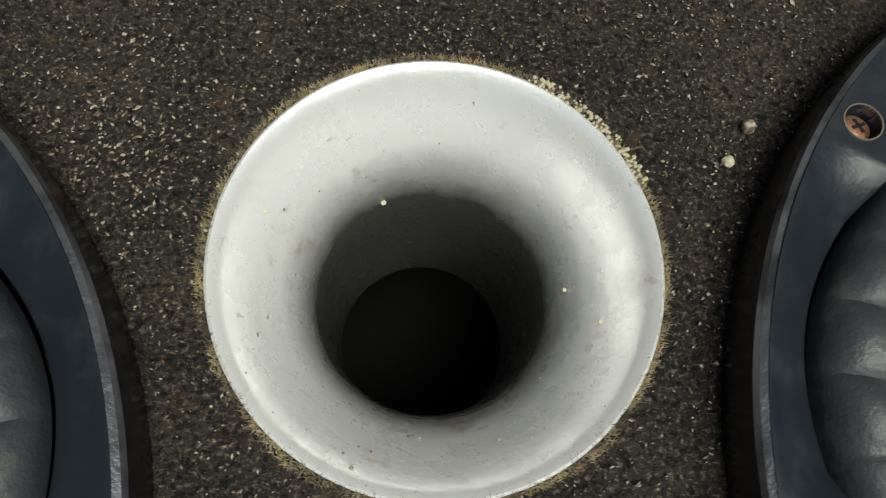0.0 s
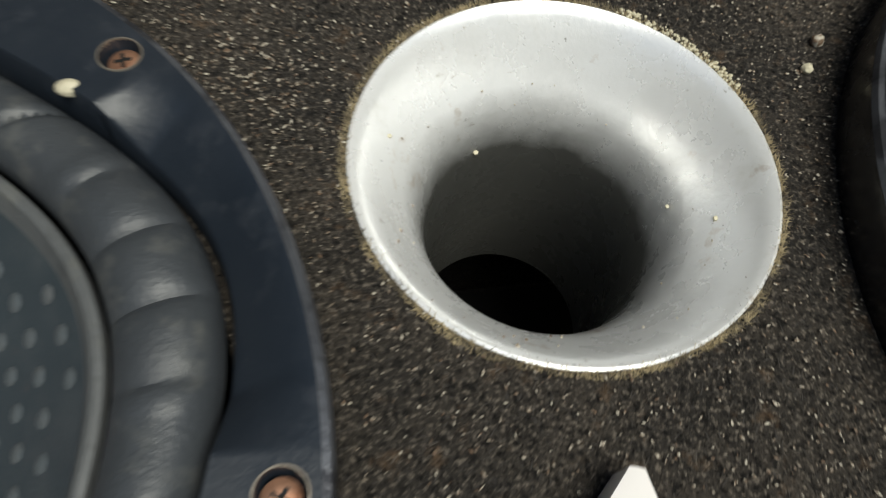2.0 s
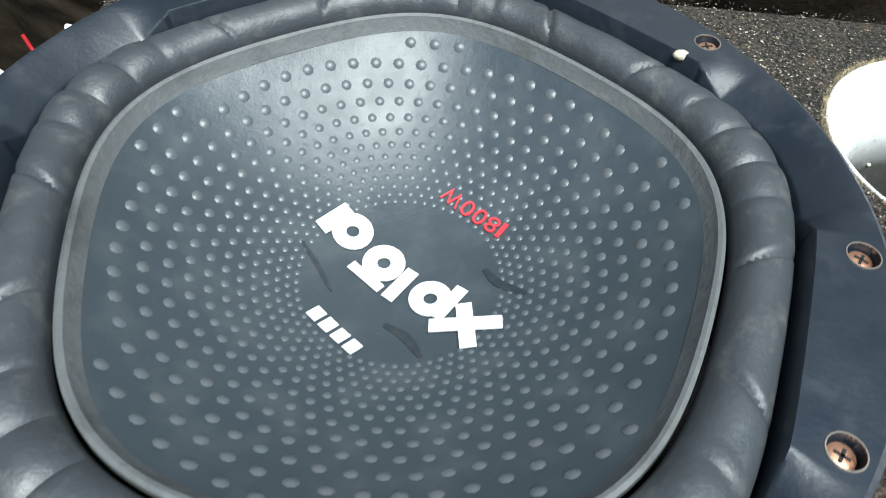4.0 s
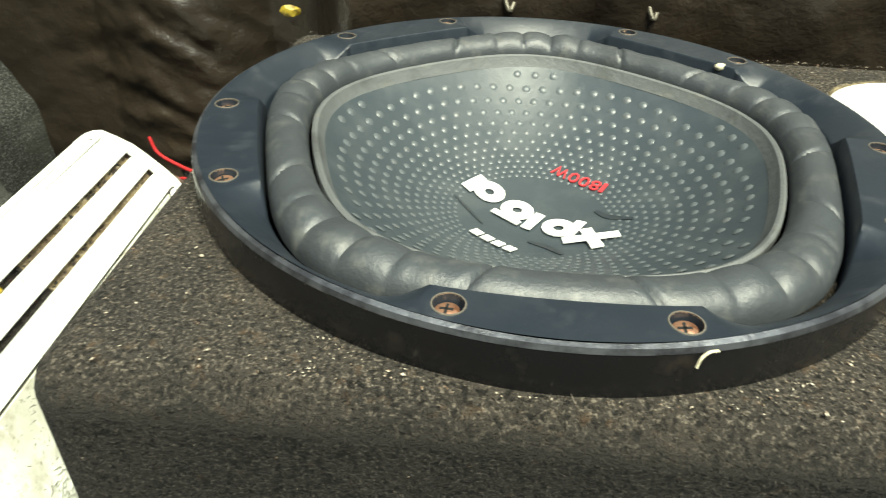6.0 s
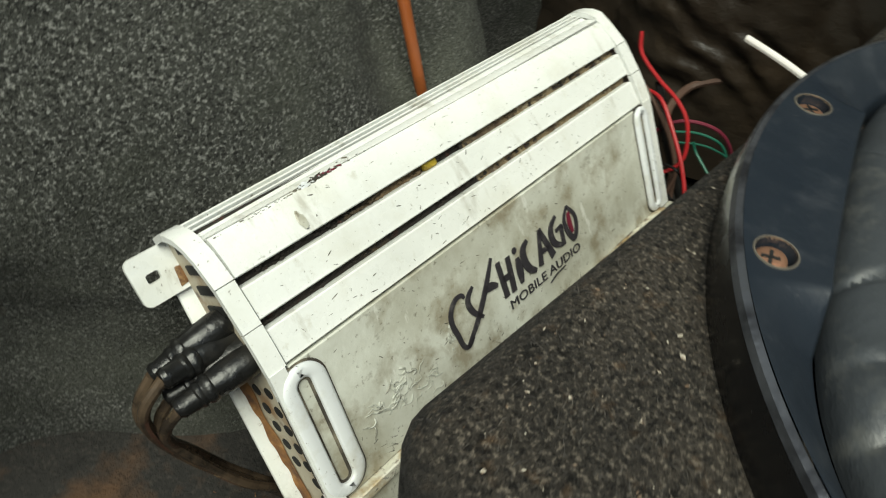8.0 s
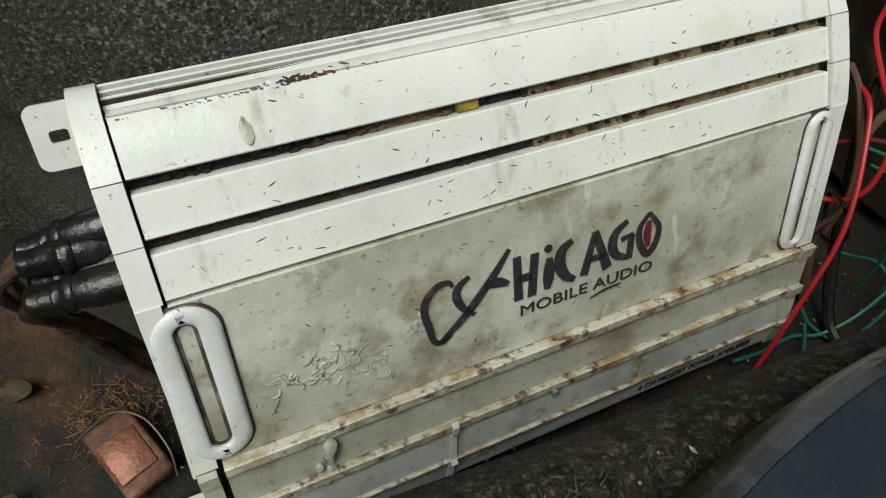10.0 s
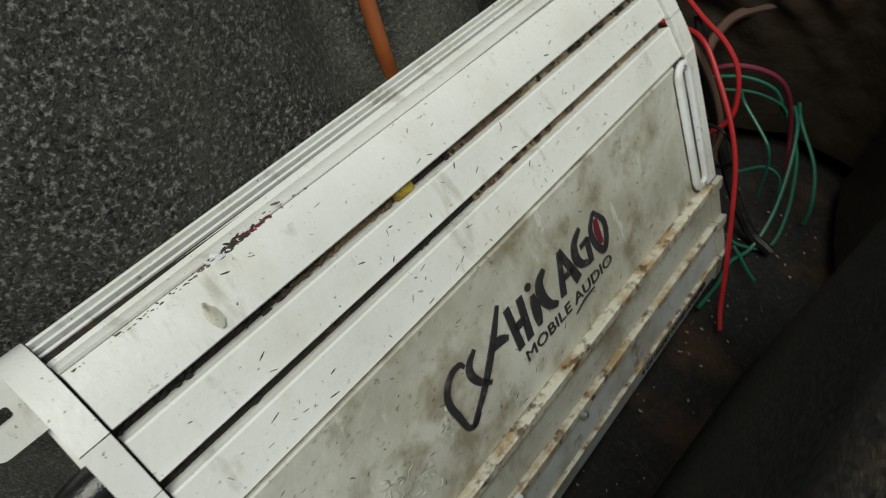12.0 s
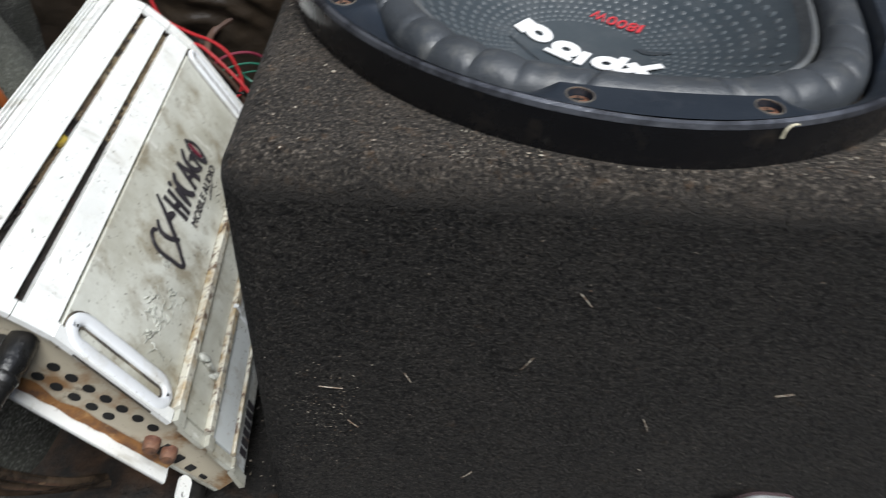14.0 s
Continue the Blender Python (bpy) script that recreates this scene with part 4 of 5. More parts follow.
    EMBLEM = (
        ("stroke", (((0.1168, 0.0308), (0.1151, 0.0336), (0.1096, 0.0335), (0.1042, 0.0286), (0.1025, 0.0221), (0.1042, 0.0127), (0.1060, 0.0046), (0.1099, 0.0022), (0.1150, 0.0052)), 0.0036)),
        ("stroke", (((0.1085, 0.0020), (0.1223, 0.0129), (0.1361, 0.0281), (0.1455, 0.0409)), 0.0042)),
        ("stroke", (((0.1252, 0.0334), (0.1199, 0.0297), (0.1184, 0.0246), (0.1212, 0.0177), (0.1270, 0.0118)), 0.0042)),
        ("stroke", (((0.1330, 0.0250), (0.1390, 0.0252), (0.1450, 0.0226)), 0.0052)),
        ("bar", (0.1494, 0.0354, 0.1504, 0.0110, 0.0040, 0.0046)), ("bar", (0.1589, 0.0343, 0.1575, 0.0108, 0.0042, 0.0046)), ("bar", (0.1501, 0.0228, 0.1577, 0.0225, 0.0042)),
        ("stroke", (((0.1669, 0.0290), (0.1667, 0.0200), (0.1660, 0.0118)), 0.0060)), ("ring", (0.1661, 0.0345, 0.0021, 0.0002)),
        ("stroke", (((0.1792, 0.0347), (0.1737, 0.0308), (0.1728, 0.0232), (0.1760, 0.0161), (0.1815, 0.0120)), 0.0060)),
        ("bar", (0.1922, 0.0352, 0.1868, 0.0122, 0.0030, 0.0046)), ("bar", (0.1922, 0.0352, 0.2008, 0.0118, 0.0034, 0.0054)), ("bar", (0.1896, 0.0205, 0.1985, 0.0199, 0.0034)),
        ("stroke", (((0.2109, 0.0354), (0.2045, 0.0309), (0.2028, 0.0241), (0.2055, 0.0178), (0.2125, 0.0140)), 0.0052)), ("bar", (0.2136, 0.0130, 0.2142, 0.0268, 0.0036)), ("bar", (0.2081, 0.0258, 0.2150, 0.0266, 0.0028)),
        ("stroke", (((0.2239, 0.0360), (0.2188, 0.0286), (0.2200, 0.0193), (0.2252, 0.0120), (0.2296, 0.0168), (0.2306, 0.0263), (0.2239, 0.0360)), 0.0040)))
    for kind, a in EMBLEM:
        bm = bmesh.new()
        stroke2d(bm, *a) if kind == "stroke" else bar2d(bm, *a) if kind == "bar" else ring2d(bm, *a)
        part("emblem_" + kind, face(bm, 0.0, 0.1205), DARK_INK, made["face_panel"], "charcoal brush-stroke emblem shape")
    bm = bmesh.new()
    stroke2d(bm, ((0.2244, 0.0315), (0.2238, 0.0245), (0.2252, 0.0165)), 0.0042)
    part("emblem_centre", face(bm, 0.0, 0.1205), MAROON_INK, made["face_panel"], "maroon centre of the emblem")
    part("lettering", face(fitted("MOBILE AUDIO", 0.0778, 0.0060), 0.1516, 0.1195), DARK_INK, made["face_panel"], "dark print MOBILE AUDIO")
    bm = bmesh.new()
    stroke2d(bm, ((0.1915, -0.0034), (0.2000, -0.0012), (0.2100, -0.0006)), 0.0010)
    part("underline", face(bm, 0.0, 0.1205), DARK_INK, made["face_panel"])

    def lower(bm, y0, s0):
        for v in bm.verts:
            y, s = y0 + v.co.x, s0 - v.co.y
            v.co = Vector((s, y, 0.0272 - 0.0070 * (s - 0.1998) / 0.0192 + 0.0006 + v.co.z))
        return bm

    part("lettering", lower(fitted("4 CH MOSFET POWER AMPLIFIER", 0.088, 0.0048), 0.2340, 0.2112), DARK_INK, made["foot_strip"], "dark print on the foot strip")
    for k in range(6):
        bm = bmesh.new()
        bar2d(bm, 0.0075 * k, 0, 0.0075 * k + 0.0055, 0, 0.0080)
        part("model_mark", lower(bm, 0.012, 0.2095), DARK_INK, made["foot_strip"], "dark bar of a model mark")
    # peeling paint and putty on the face
    on_face = lambda s: 0.0475 - 0.0110 * (s - 0.0565) / 0.084
    for k in range(38):
        y, s, a = rng.gauss(0.049, 0.0085), rng.gauss(0.1075, 0.0048), rng.uniform(0, 6.28)
        if k > 22:
            y, s = rng.uniform(0.060, 0.085), rng.gauss(0.1165, 0.004)
        pts = []
        for j in range(6):
            pts.append((s, y, on_face(s) + (0.0003 + 0.0009 * rng.random() if 0 < j < 5 else -0.0003)))
            a += rng.uniform(-1.3, 1.3)
            y, s = y + 0.0026 * math.cos(a), s + 0.0020 * math.sin(a)
        tagged(part("blistered_paint", tube(pts, rng.uniform(0.0003, 0.0008) * (0.5 if k > 22 else 1), 6, 4, 0.0001), BLISTER, am, "curled blister of peeling paint"))
    bm = bmesh.new()
    for k in range(14):
        y, s = rng.gauss(0.1005, 0.0024), rng.gauss(0.1060, 0.0030)
        bmesh.ops.create_icosphere(bm, subdivisions=1, radius=rng.uniform(0.0006, 0.0016), matrix=Matrix.Translation((s, y, on_face(s))) @ Matrix.Diagonal((1.3, 1.0, 0.6, 1)))
    tagged(part("putty_blob", bm, BLISTER, am, "pale blob of dried putty beside the emblem"), kind="stuff")
    shoulder = lambda s: 0.0336 + (0.62 if s < -0.0092 else 0.40) * (s + 0.0092)
    for mat, n, sz, y0, spread, name in ((GRIME_SHADE, 60, 0.0008, 0.066, 0.010, "dark bare metal in the chipped paint"), (MAROON_INK, 16, 0.0007, 0.077, 0.004, "maroon undercoat in the chipped paint"),
                                         (AMP_CLEAN, 9, 0.0017, 0.066, 0.005, "pale lifted paint flakes"), (GRIME_SHADE, 80, 0.0005, 0.050, 0.034, "specks of dirt along the shoulder")):
        bm = bmesh.new()
        for k in range(n):
            y, s = rng.gauss(y0, spread), rng.gauss(-0.0090, 0.0007)
            y = min(max(y, 0.008), 0.30)
            s -= 0.03 * (y - 0.066)
            bmesh.ops.create_icosphere(bm, subdivisions=1, radius=rng.uniform(0.3, 1.0) * sz, matrix=Matrix.Translation((s, y, shoulder(s))) @ Matrix.Rotation(rng.gauss(-0.15, 0.3), 4, "Z") @ Matrix.Diagonal((0.7, rng.uniform(1.2, 3.2), 0.3, 1)))
        tagged(part("chipped_paint", bm, mat, am, name), kind="stuff")
    # short scratches and scuffs
    for mat, n, where in ((GRIME_SHADE, 26, (-0.004, 0.008)), (GRIME_SHADE, 26, (0.018, 0.031)), (GRIME_SHADE, 34, (0.040, 0.054)), (GRIME_SHADE, 70, (0.060, 0.138))):
        bm = bmesh.new()
        for k in range(n):
            s, y, a = rng.uniform(*where), rng.uniform(0.02, AMP_L - 0.03), rng.gauss(0.0, 0.7)
            h = on_face(s) if s > 0.057 else 0.0454 + 0.0021 * (s - 0.0380) / 0.0180 if s > 0.035 else 0.0421 + 0.0028 * (s - 0.0163) / 0.0163 if s > 0.013 else 0.0338 + 0.0080 * (s + 0.0090) / 0.0202 + 0.0009
            ln = rng.uniform(0.0006, 0.0028)
            bmesh.ops.create_icosphere(bm, subdivisions=1, radius=1.0, matrix=Matrix.Translation((s, y, h)) @ Matrix.Rotation(a, 4, "Z") @ Matrix.Diagonal((rng.uniform(0.0001, 0.00035), ln, 0.00022, 1)))
        tagged(part("scratch", bm, mat, am, "short dark scratches in the enamel"), kind="stuff")
    bm = bmesh.new()
    bmesh.ops.create_icosphere(bm, subdivisions=2, radius=1.0, matrix=Matrix.Translation((0.0035, 0.0477, 0.0400)) @ Matrix.Rotation(-0.42, 4, "Y") @ Matrix.Diagonal((0.0056, 0.0024, 0.0004, 1)))
    for v in bm.verts:
        v.co += 0.0006 * noise.noise_vector(v.co * 500)
    part("glue_smear", bm, AMP_DIRTY, am, "yellowed smear of old glue")
    bm = bmesh.new()
    for k in range(9):
        bmesh.ops.create_icosphere(bm, subdivisions=2, radius=rng.uniform(0.0020, 0.0042), matrix=Matrix.Translation((0.152 + 0.0062 * k, 0.0465 + rng.uniform(-0.0035, 0.0035), 0.0400 - 0.0019 * k)) @ Matrix.Diagonal((1.5, 1, 0.6, 1)))
    for v in bm.verts:
        v.co += 0.0010 * noise.noise_vector(v.co * 260)
    tagged(part("putty_run", bm, BLISTER, am, "pale dried putty run over the lower edge"), kind="stuff")
    path = [(0.1680, 0.0385), (0.1700, 0.0400), (0.1760, 0.0378), (0.1775, 0.0352), (0.1960, 0.0318), (0.1985, 0.0335), (0.2010, 0.0290), (0.2215, 0.0215)]
    part("band_clip", rings([[(s, y, h - 0.0012), (s, y, h), (s, y + 0.0036, h), (s, y + 0.0036, h - 0.0012)] for s, h in path for y in (0.1095 - 0.04 * (s - 0.168),)], True, (True, True)), AMP_CLEAN, am, "white band clipped over the lower edge")
    bm = lathe([(0.0022, -0.001), (0.0022, 0.0012), (0.0014, 0.0028), (0.0005, 0.0032)], 14, (False, True))
    part("small_screw", bm, STEEL, am, "small dull screw on the lower edge", m=pose(0.1745, 0.170, 0.0362))
    return am


amplifier()


def local(s, y, h):
    return AMP_M @ Vector((s, y, h))


# ---- cables and boots at the near end ----
BOOT = [(0.0070, -0.006), (0.0080, 0.000), (0.0078, 0.010), (0.0070, 0.015), (0.0067, 0.0165), (0.0074, 0.0172), (0.0076, 0.0190), (0.0070, 0.0200), (0.0062, 0.0215), (0.0066, 0.0225), (0.0066, 0.0240), (0.0058, 0.0250), (0.0052, 0.031), (0.0054, 0.033), (0.0040, 0.035)]
CABLES = (((-0.309, -0.146, -0.136), (-0.309, -0.180, -0.142), (-0.310, -0.190, -0.157), (-0.312, -0.191, -0.180), (-0.317, -0.182, -0.220), (-0.309, -0.166, -0.253), (-0.283, -0.140, -0.291)),
          ((-0.305, -0.146, -0.143), (-0.300, -0.178, -0.136), (-0.299, -0.190, -0.146), (-0.302, -0.192, -0.166), (-0.308, -0.186, -0.202), (-0.301, -0.171, -0.238), (-0.286, -0.140, -0.290)),
          ((-0.297, -0.146, -0.146), (-0.301, -0.176, -0.152), (-0.301, -0.186, -0.164), (-0.304, -0.186, -0.190), (-0.298, -0.176, -0.219), (-0.289, -0.161, -0.251), (-0.285, -0.138, -0.287)),
          ((-0.288, -0.146, -0.143), (-0.289, -0.176, -0.146), (-0.293, -0.186, -0.160), (-0.301, -0.186, -0.184), (-0.306, -0.176, -0.217), (-0.301, -0.161, -0.253), (-0.286, -0.138, -0.288)))
for pts in CABLES:
    th = thing("power_cable", "thick cloudy copper power cable with a black rubber boot", "cable", "cables plugged into the amplifier")
    bm = lathe(BOOT, 20, (True, True))
    for v in bm.verts:
        v.co += 0.0006 * noise.noise_vector(v.co * 180)
    bmesh.ops.transform(bm, matrix=look(pts[0], pts[1]) @ pose(0, 0, 0, 180), verts=bm.verts)
    part("rubber_boot", bm, RUBBER, th, "black rubber boot")
    part("sheath", tube(pts[1:], 0.0029, 10), CABLE_CLEAR, th)

solo("orange_cable", tube(((-0.470, 0.030, 0.30), (-0.440, 0.034, 0.12), (-0.412, 0.036, 0.02), (-0.394, 0.038, -0.035), (-0.384, 0.044, -0.085), (-0.378, 0.055, -0.140), (-0.372, 0.070, -0.200)), 0.0038, 12), ORANGE,
     "orange cable hanging down the carpeted boot side", "cable")
solo("rubber_hose", tube(((-0.232, -0.110, -0.296), (-0.230, -0.146, -0.298), (-0.226, -0.180, -0.301), (-0.225, -0.215, -0.304), (-0.235, -0.290, -0.306)), 0.0095, 14), RUBBER, "black rubber hose end under the amplifier", "hose")


# ---- wires at the far end ----
def wire(name, label, mat, r, pts, steps=8):
    return solo(name, tube(pts, r, 8, steps), mat, label, "wire", group="wires behind the amplifier")


wire("red_wire", "red wire looping behind the amplifier", RED_WIRE, 0.0017, ((-0.352, 0.280, -0.150), (-0.343, 0.275, -0.165), (-0.318, 0.269, -0.175), (-0.295, 0.263, -0.180), (-0.278, 0.257, -0.190), (-0.268, 0.252, -0.212), (-0.270, 0.246, -0.226), (-0.280, 0.236, -0.234)))
wire("red_wire", "red wire hanging loose to the boot floor", RED_WIRE, 0.0017, ((-0.345, 0.262, -0.190), (-0.323, 0.262, -0.184), (-0.304, 0.254, -0.181), (-0.283, 0.245, -0.194), (-0.262, 0.236, -0.212), (-0.245, 0.226, -0.232), (-0.226, 0.208, -0.262), (-0.212, 0.194, -0.286), (-0.202, 0.182, -0.302), (-0.194, 0.172, -0.309)))
wire("brown_wire", "thick brown speaker wire behind the amplifier", BROWN_WIRE, 0.0036, ((-0.290, 0.345, -0.190), (-0.311, 0.330, -0.202), (-0.315, 0.312, -0.210), (-0.311, 0.294, -0.219), (-0.297, 0.276, -0.226), (-0.276, 0.262, -0.241), (-0.262, 0.252, -0.275), (-0.240, 0.255, -0.312)))
wire("brown_wire", "thin brown speaker wire behind the amplifier", BROWN_WIRE, 0.0022, ((-0.335, 0.262, -0.180), (-0.321, 0.260, -0.183), (-0.304, 0.256, -0.192), (-0.284, 0.254, -0.211), (-0.269, 0.251, -0.235), (-0.268, 0.244, -0.262)))
wire("black_wire", "black wire bundle behind the amplifier", RUBBER, 0.0040, ((-0.320, 0.275, -0.180), (-0.298, 0.264, -0.208), (-0.277, 0.262, -0.237), (-0.249, 0.262, -0.278), (-0.221, 0.258, -0.304), (-0.200, 0.258, -0.312)))
wire("black_wire", "black wire tie round the bundle", RUBBER, 0.0013, ((-0.276, 0.240, -0.223), (-0.264, 0.238, -0.221), (-0.252, 0.242, -0.234), (-0.252, 0.246, -0.247), (-0.262, 0.250, -0.260), (-0.276, 0.254, -0.250), (-0.280, 0.248, -0.232)))
wire("maroon_wire", "dark red wire arching behind the amplifier", MAROON_INK, 0.0017, ((-0.306, 0.260, -0.219), (-0.293, 0.270, -0.204), (-0.277, 0.280, -0.200), (-0.260, 0.290, -0.205), (-0.248, 0.300, -0.223), (-0.236, 0.310, -0.258), (-0.222, 0.305, -0.290)))
GREEN = "thin green wire tangled behind the amplifier"
wire("green_wire", GREEN, GREEN_WIRE, 0.0013, ((-0.300, 0.290, -0.228), (-0.283, 0.300, -0.224), (-0.267, 0.305, -0.224), (-0.257, 0.310, -0.231), (-0.248, 0.312, -0.246)))
wire("green_wire", GREEN, GREEN_WIRE, 0.0011, ((-0.292, 0.292, -0.236), (-0.277, 0.300, -0.233), (-0.264, 0.305, -0.233), (-0.250, 0.310, -0.238), (-0.240, 0.312, -0.252)))
wire("green_wire", GREEN, GREEN_WIRE, 0.0012, ((-0.278, 0.290, -0.226), (-0.272, 0.290, -0.234), (-0.254, 0.285, -0.243), (-0.242, 0.280, -0.249), (-0.236, 0.283, -0.266), (-0.232, 0.288, -0.300)))
wire("green_wire", GREEN, GREEN_WIRE, 0.0014, ((-0.246, 0.334, -0.246), (-0.237, 0.330, -0.257), (-0.212, 0.315, -0.273), (-0.198, 0.302, -0.292), (-0.194, 0.298, -0.310)))
wire("green_wire", GREEN, GREEN_WIRE, 0.0014, ((-0.246, 0.320, -0.240), (-0.236, 0.316, -0.252), (-0.224, 0.298, -0.272), (-0.214, 0.274, -0.296), (-0.212, 0.250, -0.311), (-0.217, 0.230, -0.313), (-0.214, 0.205, -0.313), (-0.214, 0.180, -0.313)))
wire("green_wire", GREEN, GREEN_WIRE, 0.0012, ((-0.234, 0.312, -0.256), (-0.222, 0.304, -0.270), (-0.207, 0.284, -0.296), (-0.203, 0.262, -0.312), (-0.220, 0.248, -0.312), (-0.232, 0.244, -0.306)))
wire("green_wire", GREEN, GREEN_WIRE, 0.0010, ((-0.256, 0.276, -0.284), (-0.249, 0.280, -0.279), (-0.237, 0.283, -0.268), (-0.225, 0.287, -0.274), (-0.219, 0.290, -0.296)))
wire("green_wire", GREEN, GREEN_WIRE, 0.0013, ((-0.222, 0.244, -0.312), (-0.214, 0.238, -0.311), (-0.204, 0.228, -0.308), (-0.196, 0.220, -0.304)))


# ---- rear seat ----
def seat_back(u, v):
    x = -0.19 + 1.13 * u
    z = -0.30 + 0.70 * v
    y = 0.245 - 0.030 * math.exp(-((z - 0.03) / 0.10) ** 2)
    y += 0.006 * math.sin(x * 55) * math.exp(-((z + 0.00) / 0.05) ** 2)
    y += 0.007 * fbm(x, z, 7, 9) + 0.10 * max(0.0, (-0.13 - x) / 0.06) ** 2
    return (x, y, z)


def bolster(u, v):
    x = -0.600 + 0.425 * u
    z = -0.30 + 0.70 * v
    y = 0.330 + 0.045 * min(abs(x + 0.335) / 0.10, 0.9) ** 2
    k = math.exp(-((x + 0.335) / 0.085) ** 2) * math.exp(-((z + 0.10) / 0.14) ** 2)
    y += k * 0.0056 * (0.6 + fbm(x, z, 5, 14)) * math.sin((z + 0.45 * (x + 0.33) + 2.5 * (x + 0.33) ** 2) * 150 + 6.0 * fbm(x, z, 0, 7))
    return (x, y + 0.004 * fbm(x, z, 7, 12), z)


st = thing("rear_seat", "dark brown leatherette rear seat with gathered folds", "car seat")
part("seat_back", sheet(240, 120, seat_back), LEATHER, st)
part("bolster", sheet(150, 420, bolster), LEATHER, st, "side bolster gathered into folds")
part("seat_base", block(-0.62, 0.92, 0.385, 0.53, FLOOR_Z + 0.002, -0.16, 0.03, 4), LEATHER, st)
solo("steel_rod", tube(((-0.240, 0.188, -0.0710), (-0.220, 0.186, -0.0725), (-0.200, 0.183, -0.0745), (-0.168, 0.174, -0.078)), 0.0022, 10), WHITE_PLASTIC, "short pale metal rod by the seat", "rod")
bm = bmesh.new()
bmesh.ops.create_icosphere(bm, subdivisions=2, radius=0.006, matrix=Matrix.Translation((-0.180, 0.208, 0.000)) @ Matrix.Diagonal((1.4, 0.8, 0.8, 1)))
for v in bm.verts:
    v.co += 0.0015 * noise.noise_vector(v.co * 300)
solo("yellow_tag", bm, YELLOW, "small crumpled yellow tag on the seat", "tag")
for x in (0.084, -0.020):
    solo("seat_hook", tube(((x, 0.232, 0.050), (x + 0.001, 0.222, 0.035), (x - 0.001, 0.214, 0.020), (x + 0.003, 0.208, 0.010), (x + 0.006, 0.214, 0.014)), 0.0018, 8), HOOK, "small dull hook on the seat back", "hook", group="hooks on the seat back")


# ---- badge and wedge on the box ----
bd = thing("framed_badge", "navy glass badge with white border and dark rim on the carpet", "badge", m=pose(0.236, -0.084, 0.0, 0, 0, 0))
part("rim", plate(obround(0, 0, 0.0655, 0.0520, 0.018, 40), obround(0, 0, 0.0625, 0.0490, 0.016, 40), 0.0005, 0.0045), DARK, bd)
part("border", plate(obround(0, 0, 0.0624, 0.0489, 0.016, 40), obround(0, 0, 0.0585, 0.0450, 0.013, 40), 0.0005, 0.0050), WHITE_PLASTIC, bd)
bm = rings([[(x, y, 0.0038) for x, y in obround(0, 0, 0.0584, 0.0449, 0.013, 40)], [(x, y, 0.0008) for x, y in obround(0, 0, 0.0584, 0.0449, 0.013, 40)]], True, (True, True))
part("panel", bm, NAVY, bd)
part("divider", block(-0.058, 0.058, 0.0255, 0.0300, 0.0040, 0.0052, 0.0008), WHITE_PLASTIC, bd)
part("divider", block(0.0270, 0.0310, -0.044, 0.0255, 0.0040, 0.0052, 0.0008), WHITE_PLASTIC, bd)
# pointed wedge lying on the badge
loops = []
for k in range(13):
    f = k / 12
    y, w, z = -0.085 * f, 0.0018 + 0.047 * f, 0.0115
    lo = 0.0056 if f > 0.3 else 0.0004
    loops.append([(-w, y, lo), (-w * 0.98, y, z - 0.0015), (-w * 0.93, y, z), (0, y, z + 0.0006), (w * 0.93, y, z), (w * 0.98, y, z - 0.0015), (w, y, lo)])
solo("plastic_wedge", rings(loops, True, (True, True)), WHITE_PLASTIC, "white pointed plastic wedge lying across the badge", "wedge", m=pose(0.2220, -0.0140, 0.0, 0, 0, -18))


# ---- debris ----
def chips(name, n, seed, place, mat, label, size=(0.0005, 0.0016)):
    rng = random.Random(seed)
    verts, faces = [], []
    k = 0
    while k < n:
        p, nrm = place(rng)
        if p is None:
            continue
        k += 1
        s = rng.uniform(*size) * (1 if rng.random() < 0.93 else 1.5)
        q = Matrix.Rotation(rng.uniform(0, 6.28), 3, Vector(nrm)) @ Matrix.Rotation(rng.uniform(-0.5, 0.5), 3, "X")
        base = Vector(nrm).to_track_quat("Z", "Y").to_matrix()
        a, b, c = s * rng.uniform(0.7, 1.6), s * rng.uniform(0.4, 0.9), s * 0.30
        i = len(verts)
        for sx, sy, sz in ((1, 0, 0), (0, 1, 0), (-1, 0.2, 0), (0, -1, 0), (0.1, 0, 1)):
            verts.append(tuple(Vector(p) + q @ (base @ Vector((sx * a, sy * b, sz * c + 0.0003)))))
        faces += [(i, i + 1, i + 4), (i + 1, i + 2, i + 4), (i + 2, i + 3, i + 4), (i + 3, i, i + 4)]
    me = bpy.data.meshes.new(name)
    me.from_pydata(verts, [], faces)
    me.materials.append(mat)
    ob = new(name, me)
    return tagged(ob, label, "debris", kind="stuff")


def on_top(rng):
    x, y = rng.uniform(-0.158, 0.36), rng.uniform(-0.164, 0.162)
    if math.hypot(x, y) < SUB_R + 0.002 or math.hypot(x - PORT_C[0], y - PORT_C[1]) < PORT_R + 0.001 or math.hypot(x - 0.46, y) < SUB_R + 0.002:
        return None, None
    if x < -0.08 and rng.random() < 0.8:
        return None, None
    return (x, y, 0.0006), (0, 0, 1)


def on_front(rng):
    x, z = rng.uniform(-0.16, 0.2), rng.uniform(-0.25, -0.02)
    return (x, BOX_Y0 - 0.0006, z), (0, -1, 0)


def on_floor(rng):
    return (rng.uniform(-0.26, -0.17), rng.uniform(-0.25, 0.30), FLOOR_Z + 0.004), (0, 0, 1)


